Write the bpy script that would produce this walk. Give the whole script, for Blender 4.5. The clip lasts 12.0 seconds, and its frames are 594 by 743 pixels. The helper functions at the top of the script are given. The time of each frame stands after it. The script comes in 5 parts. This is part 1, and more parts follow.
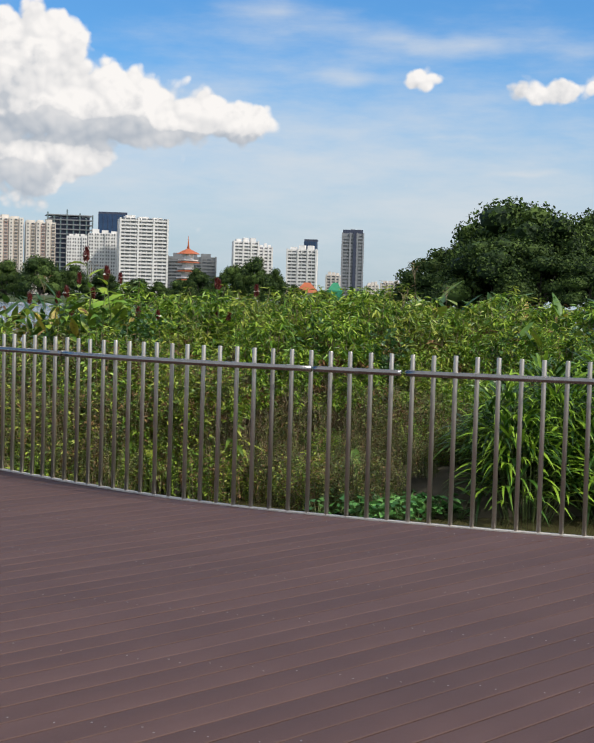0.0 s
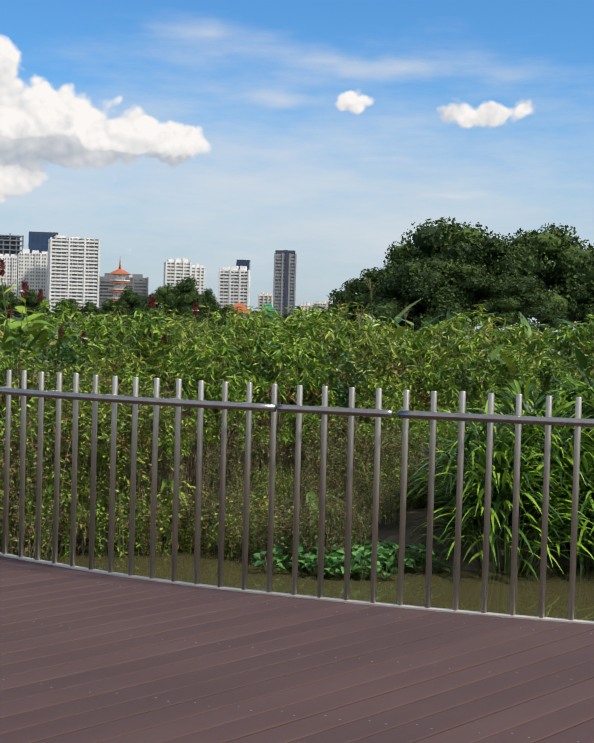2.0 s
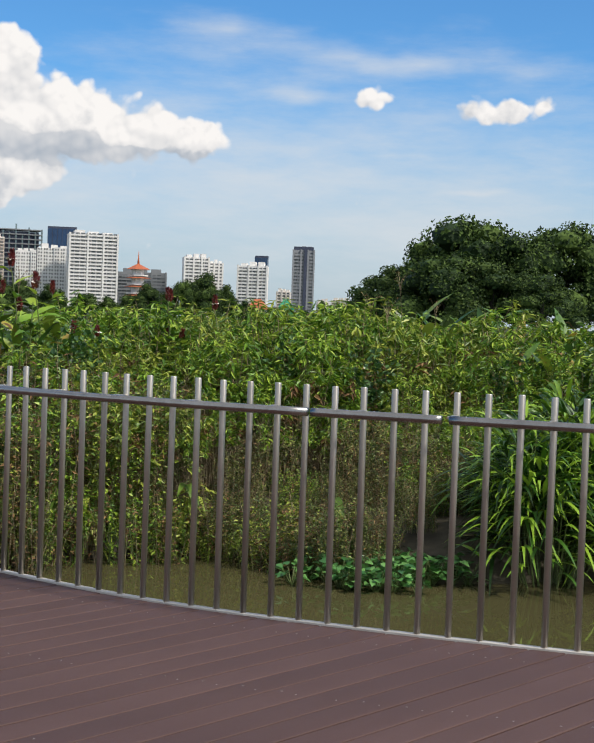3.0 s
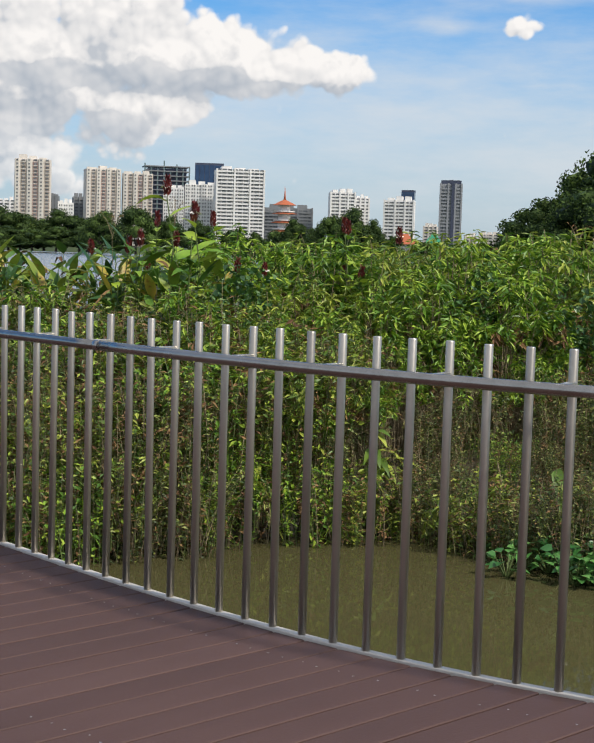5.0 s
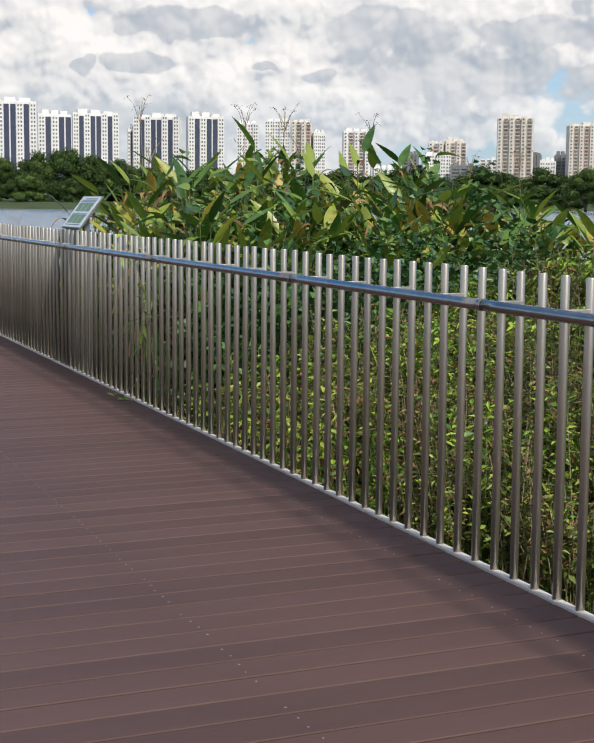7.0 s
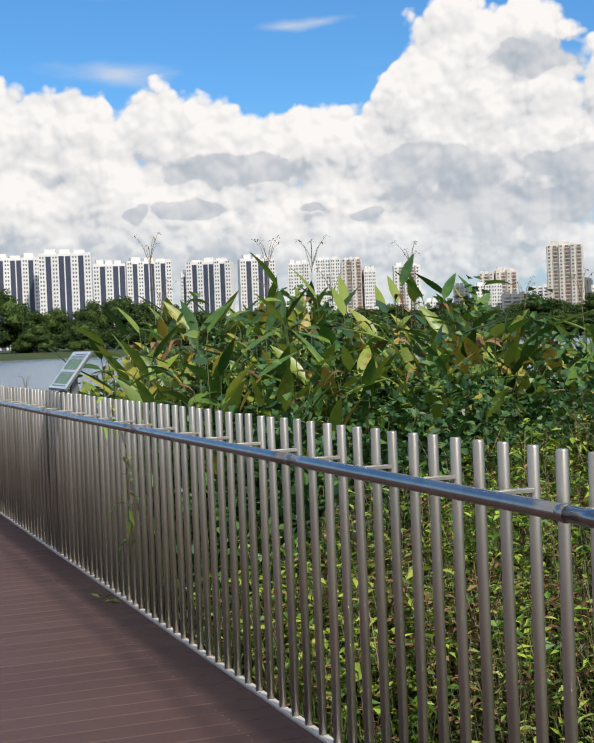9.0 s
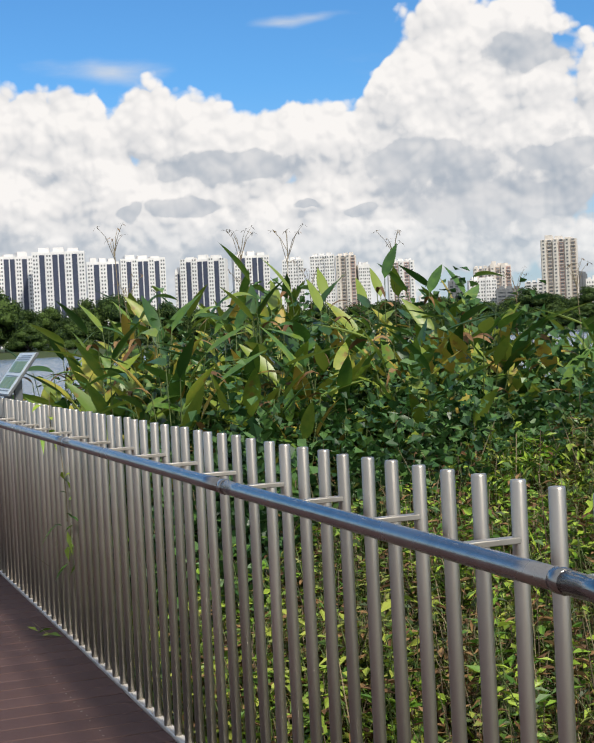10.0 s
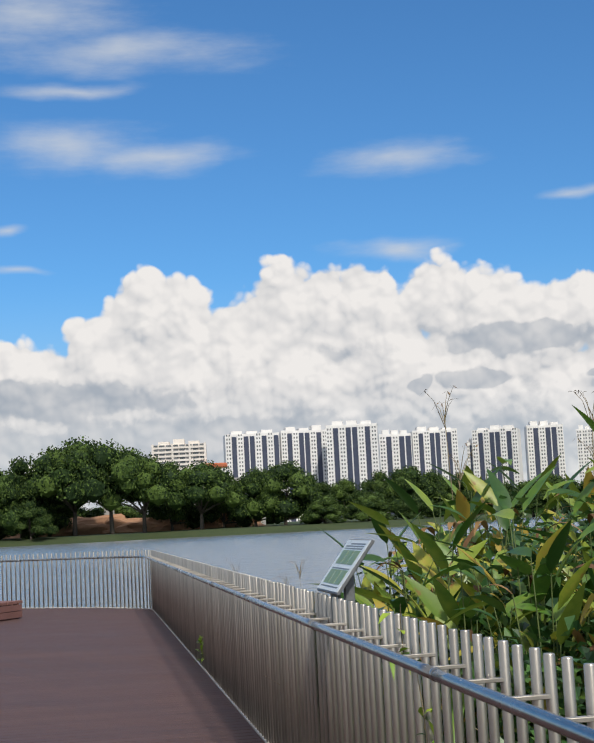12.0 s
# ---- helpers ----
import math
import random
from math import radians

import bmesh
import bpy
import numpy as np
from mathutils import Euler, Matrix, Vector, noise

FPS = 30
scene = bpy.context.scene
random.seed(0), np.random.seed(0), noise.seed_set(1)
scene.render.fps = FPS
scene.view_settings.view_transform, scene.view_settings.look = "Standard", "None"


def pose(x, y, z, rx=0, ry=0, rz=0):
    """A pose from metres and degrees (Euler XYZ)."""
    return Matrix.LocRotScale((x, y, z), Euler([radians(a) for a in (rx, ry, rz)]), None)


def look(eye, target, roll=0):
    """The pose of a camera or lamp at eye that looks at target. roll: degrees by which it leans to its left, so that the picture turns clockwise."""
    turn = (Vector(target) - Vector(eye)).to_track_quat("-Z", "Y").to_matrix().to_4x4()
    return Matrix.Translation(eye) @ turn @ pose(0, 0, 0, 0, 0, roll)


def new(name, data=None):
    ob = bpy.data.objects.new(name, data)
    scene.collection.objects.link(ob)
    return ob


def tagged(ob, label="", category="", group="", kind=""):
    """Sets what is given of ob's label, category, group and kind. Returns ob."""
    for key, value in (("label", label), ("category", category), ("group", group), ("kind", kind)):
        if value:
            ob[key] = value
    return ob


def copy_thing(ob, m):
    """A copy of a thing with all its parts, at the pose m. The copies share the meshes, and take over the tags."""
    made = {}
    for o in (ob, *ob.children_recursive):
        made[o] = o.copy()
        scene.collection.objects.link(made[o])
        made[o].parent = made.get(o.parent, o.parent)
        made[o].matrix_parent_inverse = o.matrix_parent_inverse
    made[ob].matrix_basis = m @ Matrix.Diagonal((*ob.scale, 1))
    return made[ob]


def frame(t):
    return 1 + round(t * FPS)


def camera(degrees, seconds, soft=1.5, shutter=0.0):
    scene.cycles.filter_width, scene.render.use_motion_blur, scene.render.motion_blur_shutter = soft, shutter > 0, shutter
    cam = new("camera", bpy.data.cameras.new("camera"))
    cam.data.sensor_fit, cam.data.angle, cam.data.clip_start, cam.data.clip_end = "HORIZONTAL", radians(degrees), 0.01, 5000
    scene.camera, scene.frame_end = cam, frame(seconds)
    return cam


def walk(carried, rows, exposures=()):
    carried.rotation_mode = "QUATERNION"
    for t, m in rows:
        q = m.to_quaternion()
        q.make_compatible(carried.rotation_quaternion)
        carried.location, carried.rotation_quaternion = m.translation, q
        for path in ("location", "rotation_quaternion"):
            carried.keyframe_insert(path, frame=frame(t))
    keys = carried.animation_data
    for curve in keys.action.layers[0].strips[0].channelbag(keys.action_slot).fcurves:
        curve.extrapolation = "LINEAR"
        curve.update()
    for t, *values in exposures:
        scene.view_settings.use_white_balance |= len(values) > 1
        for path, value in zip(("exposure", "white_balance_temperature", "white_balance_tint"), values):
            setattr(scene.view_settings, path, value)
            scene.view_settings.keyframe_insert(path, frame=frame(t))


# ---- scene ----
cam = camera(24.4, 12.0, soft=1.7)
PATH = [
    (0, (0.197, -4.489, 1.472), (0.175, 5.498, 0.980), 1.64),
    (0.5, (0.151, -3.968, 1.459), (0.406, 6.020, 1.034), 2.99),
    (1, (0.142, -3.440, 1.455), (0.534, 6.545, 1.067), 2.00),
    (1.5, (0.103, -2.904, 1.458), (0.574, 7.079, 1.122), 2.43),
    (2, (0.045, -2.367, 1.469), (0.510, 7.617, 1.139), 1.59),
    (2.5, (0.046, -1.853, 1.466), (0.467, 8.132, 1.125), 1.78),
    (2.7, (0.034, -1.713, 1.453), (0.436, 8.273, 1.103), 1.80),
    (4.3, (-0.270, -0.084, 1.442), (-0.482, 9.899, 0.881), 2.72),
    (4.5, (-0.325, 0.181, 1.434), (-0.686, 10.148, 0.703), 1.63),
    (5, (-0.446, 0.644, 1.439), (-1.150, 10.583, 0.577), 1.70),
    (5.5, (-0.652, 1.173, 1.437), (-1.765, 11.079, 0.638), 1.07),
    (6, (-0.946, 1.733, 1.384), (-2.784, 11.492, 0.199), 1.60),
    (6.5, (-1.322, 2.265, 1.399), (-4.800, 11.570, 0.250), 1.88),
    (7, (-1.644, 2.754, 1.391), (-5.661, 11.830, 0.171), 0.49),
    (7.5, (-1.846, 3.192, 1.425), (-6.043, 12.229, 0.572), -1.66),
    (7.7, (-1.938, 3.368, 1.453), (-6.213, 12.393, 0.938), -1.17),
    (9.3, (-2.268, 4.795, 1.443), (-6.684, 13.765, 1.228), -2.43),
    (9.5, (-2.320, 4.975, 1.444), (-6.715, 13.954, 1.203), -2.47),
    (10, (-2.446, 5.404, 1.445), (-6.835, 14.385, 1.194), -2.76),
    (10.5, (-2.701, 5.778, 1.431), (-7.106, 14.752, 1.195), -2.98),
    (11, (-2.956, 6.094, 1.484), (-7.577, 14.960, 1.692), -3.54),
    (11.5, (-3.272, 6.409, 1.529), (-8.886, 14.622, 2.546), -3.29),
    (12, (-3.610, 6.624, 1.532), (-9.700, 14.480, 2.627), -2.92),
]
EXPOSURES = [(0, 0.0), (4.5, 0.0), (7.5, 0.06), (9.5, 0.0), (10.5, -0.03), (11.2, -0.12), (12, -0.16)]
walk(cam, [(t, look(eye, target, roll)) for t, eye, target, roll in PATH], EXPOSURES)

# ---- light ----
SUN_TURN, SUN_HIGH = radians(120), radians(50)   # to the walker's right, high, a little outside the straight fence
world = bpy.data.worlds.new("sky")
scene.world = world
world.use_nodes = True
WT = world.node_tree
WT.nodes.clear()


def op(tree, kind, a, b=None, c=None):
    """One arithmetic node; numbers or sockets go in, the socket comes out."""
    n = tree.nodes.new("ShaderNodeMath")
    n.operation = kind
    for i, v in enumerate((a, b, c)):
        if v is None:
            continue
        if isinstance(v, (int, float)):
            n.inputs[i].default_value = v
        else:
            tree.links.new(v, n.inputs[i])
    return n.outputs[0]


def ramp(tree, value, lo, hi, a=0.0, b=1.0):
    n = tree.nodes.new("ShaderNodeMapRange")
    n.interpolation_type = "SMOOTHSTEP"
    for i, v in enumerate((lo, hi, a, b)):
        n.inputs[i + 1].default_value = v
    tree.links.new(value, n.inputs[0])
    return n.outputs[0]


CLOUDS = {"blob": [], "wisp": [], "grey": []}


def blob(*row):
    CLOUDS["blob"].append(row)


def wisp(*row):
    CLOUDS["wisp"].append(row)


def grey(*row):
    CLOUDS["grey"].append(row)


# Bearing, height, half width, half height and strength of each swell of cloud.
blob(0.1868, 0.1748, 0.0259, 0.0259, 1.0)
blob(0.2061, 0.1537, 0.0310, 0.0397, 1.0)
blob(0.1611, 0.1395, 0.0379, 0.0293, 1.0)
blob(0.1190, 0.1381, 0.0414, 0.0276, 1.0)
blob(0.0800, 0.1320, 0.0330, 0.0200, 0.9)
blob(0.1852, 0.0964, 0.0414, 0.0155, 1.0)
blob(0.0550, 0.1280, 0.0270, 0.0135, 0.85)
blob(-0.0796, 0.1628, 0.0180, 0.0100, 0.65)
blob(-0.1752, 0.1590, 0.0360, 0.0100, 0.45)
blob(0.3067, 0.1584, 0.0517, 0.0379, 1.0)
blob(0.2171, 0.1628, 0.0345, 0.0379, 1.0)
blob(0.2864, 0.1100, 0.0414, 0.0172, 1.0)
blob(0.1822, 0.0966, 0.0379, 0.0155, 1.0)
blob(0.3190, 0.0920, 0.0207, 0.0241, 1.0)
blob(0.2892, 0.0683, 0.0310, 0.0103, 1.0)
blob(0.2435, 0.1318, 0.0448, 0.0310, 1.0)
blob(0.3550, 0.1360, 0.0552, 0.0448, 1.0)
blob(0.3451, 0.0776, 0.0483, 0.0207, 1.0)
blob(0.6536, 0.1513, 0.0345, 0.0345, 1.0)
blob(0.6133, 0.1591, 0.0241, 0.0293, 1.0)
blob(0.5527, 0.1526, 0.0276, 0.0310, 1.0)
blob(0.5227, 0.1381, 0.0414, 0.0345, 1.0)
blob(0.4716, 0.1327, 0.0379, 0.0276, 1.0)
blob(0.4367, 0.1415, 0.0310, 0.0293, 1.0)
blob(0.5620, 0.1018, 0.1034, 0.0310, 1.0)
blob(0.4250, 0.0964, 0.0897, 0.0276, 1.0)
blob(0.6425, 0.1040, 0.0690, 0.0310, 1.0)
blob(0.3566, 0.1749, 0.0310, 0.0310, 1.0)
blob(0.3314, 0.2106, 0.0379, 0.0310, 1.0)
blob(0.2806, 0.2169, 0.0241, 0.0241, 1.0)
blob(0.2993, 0.1678, 0.0517, 0.0379, 1.0)
blob(0.3379, 0.1329, 0.0655, 0.0276, 1.0)
blob(0.3227, 0.0878, 0.0759, 0.0207, 1.0)
blob(0.2545, 0.1208, 0.0448, 0.0379, 1.0)
blob(0.8091, 0.1387, 0.0207, 0.0172, 1.0)
blob(0.7639, 0.1564, 0.0328, 0.0276, 1.0)
blob(0.7362, 0.1572, 0.0190, 0.0207, 1.0)
blob(0.7025, 0.1346, 0.0414, 0.0241, 1.0)
blob(0.6348, 0.1629, 0.0293, 0.0241, 1.0)
blob(0.6072, 0.1578, 0.0207, 0.0276, 1.0)
blob(0.7725, 0.1131, 0.0862, 0.0276, 1.0)
blob(0.6517, 0.1076, 0.0862, 0.0310, 1.0)
blob(0.8671, 0.1163, 0.0483, 0.0207, 1.0)
blob(0.9132, 0.1141, 0.0517, 0.0241, 1.0)
wisp(0.8201, 0.3249, 0.0379, 0.0055, 1.0)
wisp(0.8250, 0.2829, 0.0517, 0.0155, 1.0)
wisp(0.7557, 0.2761, 0.0448, 0.0097, 1.0)
wisp(0.5730, 0.2642, 0.0379, 0.0103, 1.0)
wisp(0.5875, 0.1973, 0.0293, 0.0062, 1.0)
wisp(0.7737, 0.3556, 0.0793, 0.0138, 1.0)
wisp(0.8460, 0.3846, 0.0690, 0.0207, 1.0)
wisp(0.8659, 0.2219, 0.0138, 0.0041, 1.0)
wisp(0.8515, 0.1902, 0.0155, 0.0028, 1.0)
wisp(-0.0302, 0.1619, 0.0379, 0.0086, 1.0)
wisp(0.0049, 0.1948, 0.1034, 0.0103, 0.4)
wisp(0.0258, 0.2110, 0.0276, 0.0086, 0.5)
wisp(-0.1175, 0.1901, 0.1034, 0.0103, 1.0)
wisp(-0.1065, 0.1193, 0.0690, 0.0069, 1.0)
wisp(-0.1543, 0.0963, 0.0690, 0.0048, 1.0)
wisp(-0.0763, 0.0848, 0.0055, 0.0062, 1.0)
wisp(0.5863, 0.1993, 0.0293, 0.0062, 1.0)
wisp(0.4398, 0.2288, 0.0207, 0.0034, 1.0)
wisp(0.4444, 0.2278, 0.0207, 0.0028, 1.0)
grey(0.4993, 0.1252, 0.0552, 0.0110, 1.0)
grey(0.5280, 0.0972, 0.0207, 0.0069, 1.0)
grey(0.5657, 0.0950, 0.0103, 0.0055, 1.0)
grey(0.4388, 0.0946, 0.0121, 0.0034, 1.0)
grey(0.3958, 0.0933, 0.0121, 0.0048, 1.0)
grey(0.3620, 0.1241, 0.0379, 0.0138, 1.0)
grey(0.1588, 0.1181, 0.0690, 0.0103, 1.0)
grey(0.2433, 0.1185, 0.0552, 0.0103, 1.0)
grey(0.2463, 0.0883, 0.0621, 0.0124, 1.0)
grey(0.6264, 0.1238, 0.0241, 0.0138, 0.35)
grey(0.1185, 0.1162, 0.0897, 0.0090, 1.0)
grey(0.2889, 0.0927, 0.0552, 0.0138, 1.0)
grey(0.2782, 0.1965, 0.0310, 0.0103, 1.0)
grey(0.8543, 0.0954, 0.1034, 0.0138, 1.0)


blob(0.66, 0.065, 0.36, 0.06, 1.0)
blob(0.40, 0.075, 0.16, 0.035, 1.0)
blob(0.93, 0.085, 0.09, 0.045, 1.0)
wisp(0.7, 0.05, 0.4, 0.05, 1.3)
grey(0.75, 0.05, 0.3, 0.03, 1.0)
grey(0.14, 0.13, 0.22, 0.10, 0.1)
grey(0.42, 0.055, 0.30, 0.030, 0.12)
grey(0.31, 0.095, 0.09, 0.03, 0.5)
grey(-0.12, 0.16, 0.12, 0.03, 0.25)
blob(0.615, 0.135, 0.03, 0.035, 1.0)
blob(0.586, 0.130, 0.03, 0.028, 1.0)
blob(0.69, 0.125, 0.03, 0.03, 1.0)
wisp(0.02, 0.10, 0.36, 0.075, 1.0)
wisp(-0.1, 0.07, 0.3, 0.05, 1.0)


def cloud_group(name, rows, warp, warp_scale, rough, grain, billow, swell=0.75, stretch=(1, 1, 1)):
    """The density of a bank of clouds over a patch of sky given by bearing and height."""
    g = bpy.data.node_groups.new(name, "ShaderNodeTree")
    g.interface.new_socket("place", in_out="INPUT", socket_type="NodeSocketVector")
    g.interface.new_socket("density", in_out="OUTPUT", socket_type="NodeSocketFloat")
    gi, go = g.nodes.new("NodeGroupInput"), g.nodes.new("NodeGroupOutput")

    def vec(kind, a, b):
        n = g.nodes.new("ShaderNodeVectorMath")
        n.operation = kind
        for i, v in enumerate((a, b)):
            if isinstance(v, tuple):
                n.inputs[i].default_value = v
            elif v is not None:
                g.links.new(v, n.inputs[i])
        return n

    w = g.nodes.new("ShaderNodeTexNoise")
    w.inputs["Scale"].default_value, w.inputs["Detail"].default_value = warp_scale, 3
    g.links.new(gi.outputs[0], w.inputs["Vector"])
    off = vec("MULTIPLY", vec("SUBTRACT", w.outputs["Color"], (0.5, 0.5, 0.5)).outputs[0], warp)
    p = vec("ADD", gi.outputs[0], off.outputs[0]).outputs[0]
    best = None
    for a, e, ra, re, s in rows:
        d = vec("MULTIPLY", vec("SUBTRACT", p, (a, e, 0)).outputs[0], (swell / ra, swell / re, 0))
        n = g.nodes.new("ShaderNodeVectorMath")
        n.operation = "LENGTH"
        g.links.new(d.outputs[0], n.inputs[0])
        v = op(g, "MULTIPLY_ADD", n.outputs["Value"], -s, s)
        best = v if best is None else op(g, "SMOOTH_MAX", best, v, 0.25)
    st = vec("MULTIPLY", gi.outputs[0], stretch).outputs[0]
    f = g.nodes.new("ShaderNodeTexNoise")
    f.inputs["Scale"].default_value, f.inputs["Detail"].default_value, f.inputs["Roughness"].default_value = grain, 9, 0.62
    g.links.new(st, f.inputs["Vector"])
    total = op(g, "ADD", best, op(g, "MULTIPLY_ADD", f.outputs[0], rough, -rough / 2))
    relief = op(g, "MULTIPLY", best, 0.5)
    for size, share, show in ((24, billow * 0.50, 0.62), (58, billow * 0.40, 0.42), (140, billow * 0.14, 0.18)) if billow else ():
        v = g.nodes.new("ShaderNodeTexVoronoi")
        v.feature = "SMOOTH_F1"
        v.inputs["Scale"].default_value, v.inputs["Smoothness"].default_value = size, 0.14
        g.links.new(p, v.inputs["Vector"])
        if share:
            total = op(g, "ADD", total, op(g, "MULTIPLY_ADD", v.outputs["Distance"], -share, share * 0.38))
        relief = op(g, "ADD", relief, op(g, "MULTIPLY_ADD", v.outputs["Distance"], -show, show * 0.45))
    g.interface.new_socket("relief", in_out="OUTPUT", socket_type="NodeSocketFloat")
    g.links.new(total, go.inputs[0])
    g.links.new(relief, go.inputs[1])
    return g


def build_sky():
    t, link = WT, WT.links.new
    sky = t.nodes.new("ShaderNodeTexSky")
    sky.sky_type, sky.sun_disc = "NISHITA", False
    sky.sun_elevation, sky.sun_rotation = SUN_HIGH, SUN_TURN
    sky.air_density, sky.dust_density, sky.ozone_density = 1.0, 0.2, 3.0
    tc, sep = t.nodes.new("ShaderNodeTexCoord"), t.nodes.new("ShaderNodeSeparateXYZ")
    link(tc.outputs["Generated"], sep.inputs[0])
    x, y, z = sep.outputs
    flat = op(t, "SQRT", op(t, "ADD", op(t, "MULTIPLY", x, x), op(t, "MULTIPLY", y, y)))
    bearing = op(t, "ARCTAN2", op(t, "MULTIPLY", x, -1.0), y)
    height = op(t, "DIVIDE", z, op(t, "MAXIMUM", flat, 0.001))
    place = t.nodes.new("ShaderNodeCombineXYZ")
    link(bearing, place.inputs[0]), link(height, place.inputs[1])

    def use(group, shift=(0, 0, 0)):
        v = t.nodes.new("ShaderNodeVectorMath")
        v.operation = "ADD"
        link(place.outputs[0], v.inputs[0])
        v.inputs[1].default_value = shift
        n = t.nodes.new("ShaderNodeGroup")
        n.node_tree = group
        link(v.outputs[0], n.inputs[0])
        return n.outputs[0], n.outputs[1]

    heap = cloud_group("heap_clouds", CLOUDS["blob"], (0.014, 0.013, 0), 24, 0.14, 60, 0.95, 0.74)
    thin = cloud_group("thin_clouds", CLOUDS["wisp"], (0.07, 0.025, 0), 12, 2.0, 22, 0, 0.9, (0.45, 1.7, 1))
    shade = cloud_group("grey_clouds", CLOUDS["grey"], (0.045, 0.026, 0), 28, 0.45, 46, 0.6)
    (here, hill), (_, hill_2) = use(heap), use(heap, (-0.0022, 0.0042, 0))
    _, hill_3 = use(heap, (-0.009, 0.02, 0))
    # pale haze low over the water, deeper blue above
    haze = op(t, "MULTIPLY", ramp(t, height, 0.19, -0.01), 0.9)
    base = t.nodes.new("ShaderNodeMix")
    base.data_type = "RGBA"
    tint = t.nodes.new("ShaderNodeMix")
    tint.data_type, tint.blend_type = "RGBA", "MULTIPLY"
    tint.inputs[0].default_value = 1.0
    link(sky.outputs[0], tint.inputs[6])
    tint.inputs[7].default_value = (0.46, 0.85, 1.15, 1)
    link(haze, base.inputs[0]), link(tint.outputs[2], base.inputs[6])
    base.inputs[7].default_value = (3.8, 4.4, 4.95, 1)
    clear = t.nodes.new("ShaderNodeBackground")
    clear.inputs[1].default_value = 0.123
    link(base.outputs[2], clear.inputs[0])
    # broken high cloud overhead and behind
    cover = op(t, "MAXIMUM", ramp(t, height, 0.42, 1.1), ramp(t, op(t, "ABSOLUTE", op(t, "SUBTRACT", bearing, 0.3)), 0.9, 1.5))
    cover = op(t, "MULTIPLY", cover, ramp(t, height, -0.02, 0.1, 0.3, 0.72))
    deck_cloud = t.nodes.new("ShaderNodeBackground")
    deck_cloud.inputs[0].default_value, deck_cloud.inputs[1].default_value = (0.78, 0.79, 0.80, 1), 1.0
    m0 = t.nodes.new("ShaderNodeMixShader")
    link(cover, m0.inputs[0]), link(clear.outputs[0], m0.inputs[1]), link(deck_cloud.outputs[0], m0.inputs[2])
    # thin cloud
    veil = t.nodes.new("ShaderNodeBackground")
    veil.inputs[0].default_value, veil.inputs[1].default_value = (0.70, 0.73, 0.76, 1), 1.0
    m1 = t.nodes.new("ShaderNodeMixShader")
    link(op(t, "MULTIPLY", ramp(t, use(thin)[0], -0.5, 1.5), 0.8), m1.inputs[0])
    link(m0.outputs[0], m1.inputs[1]), link(veil.outputs[0], m1.inputs[2])
    # heaped cloud: white towards the sun, grey away from it
    lit = op(t, "MULTIPLY_ADD", op(t, "SUBTRACT", hill, hill_2), 1.5, op(t, "MULTIPLY_ADD", op(t, "SUBTRACT", hill, hill_3), 0.75, 0.555))
    lit = op(t, "MINIMUM", op(t, "MAXIMUM", lit, 0.0), 1.0)
    dim = op(t, "MULTIPLY", ramp(t, use(shade)[0], -0.02, 0.22), 0.6)
    lit = op(t, "MULTIPLY", op(t, "MULTIPLY_ADD", lit, 0.8, 0.2), op(t, "SUBTRACT", 1.0, dim))
    colour = t.nodes.new("ShaderNodeValToRGB")
    e = colour.color_ramp.elements
    e[0].position, e[0].color = 0.0, (0.36, 0.42, 0.50, 1)
    e[1].position, e[1].color = 0.9, (0.96, 0.93, 0.905, 1)
    k = e.new(0.45)
    k.color = (0.76, 0.755, 0.76, 1)
    link(lit, colour.inputs[0])
    white = t.nodes.new("ShaderNodeBackground")
    link(colour.outputs[0], white.inputs[0])
    m2 = t.nodes.new("ShaderNodeMixShader")
    low = op(t, "MULTIPLY_ADD", ramp(t, height, 0.03, 0.10), 0.25, 0.75)
    link(op(t, "MULTIPLY", ramp(t, here, -0.03, 0.12), low), m2.inputs[0])
    link(m1.outputs[0], m2.inputs[1]), link(white.outputs[0], m2.inputs[2])
    # the half moon, pale in the daylight
    def disc(a, h, r):
        d = op(t, "SQRT", op(t, "ADD", op(t, "POWER", op(t, "SUBTRACT", bearing, a), 2.0), op(t, "POWER", op(t, "SUBTRACT", height, h), 2.0)))
        return ramp(t, d, r, r * 0.86)

    moon = op(t, "MULTIPLY", disc(0.4232, 0.2998, 0.0046), op(t, "SUBTRACT", 1.0, disc(0.4272, 0.2945, 0.0058)))
    pale = t.nodes.new("ShaderNodeBackground")
    pale.inputs[0].default_value = (0.42, 0.58, 0.80, 1)
    m3 = t.nodes.new("ShaderNodeMixShader")
    link(op(t, "MULTIPLY", moon, 0.75), m3.inputs[0])
    link(m2.outputs[0], m3.inputs[1]), link(pale.outputs[0], m3.inputs[2])
    out = t.nodes.new("ShaderNodeOutputWorld")
    link(m3.outputs[0], out.inputs[0])


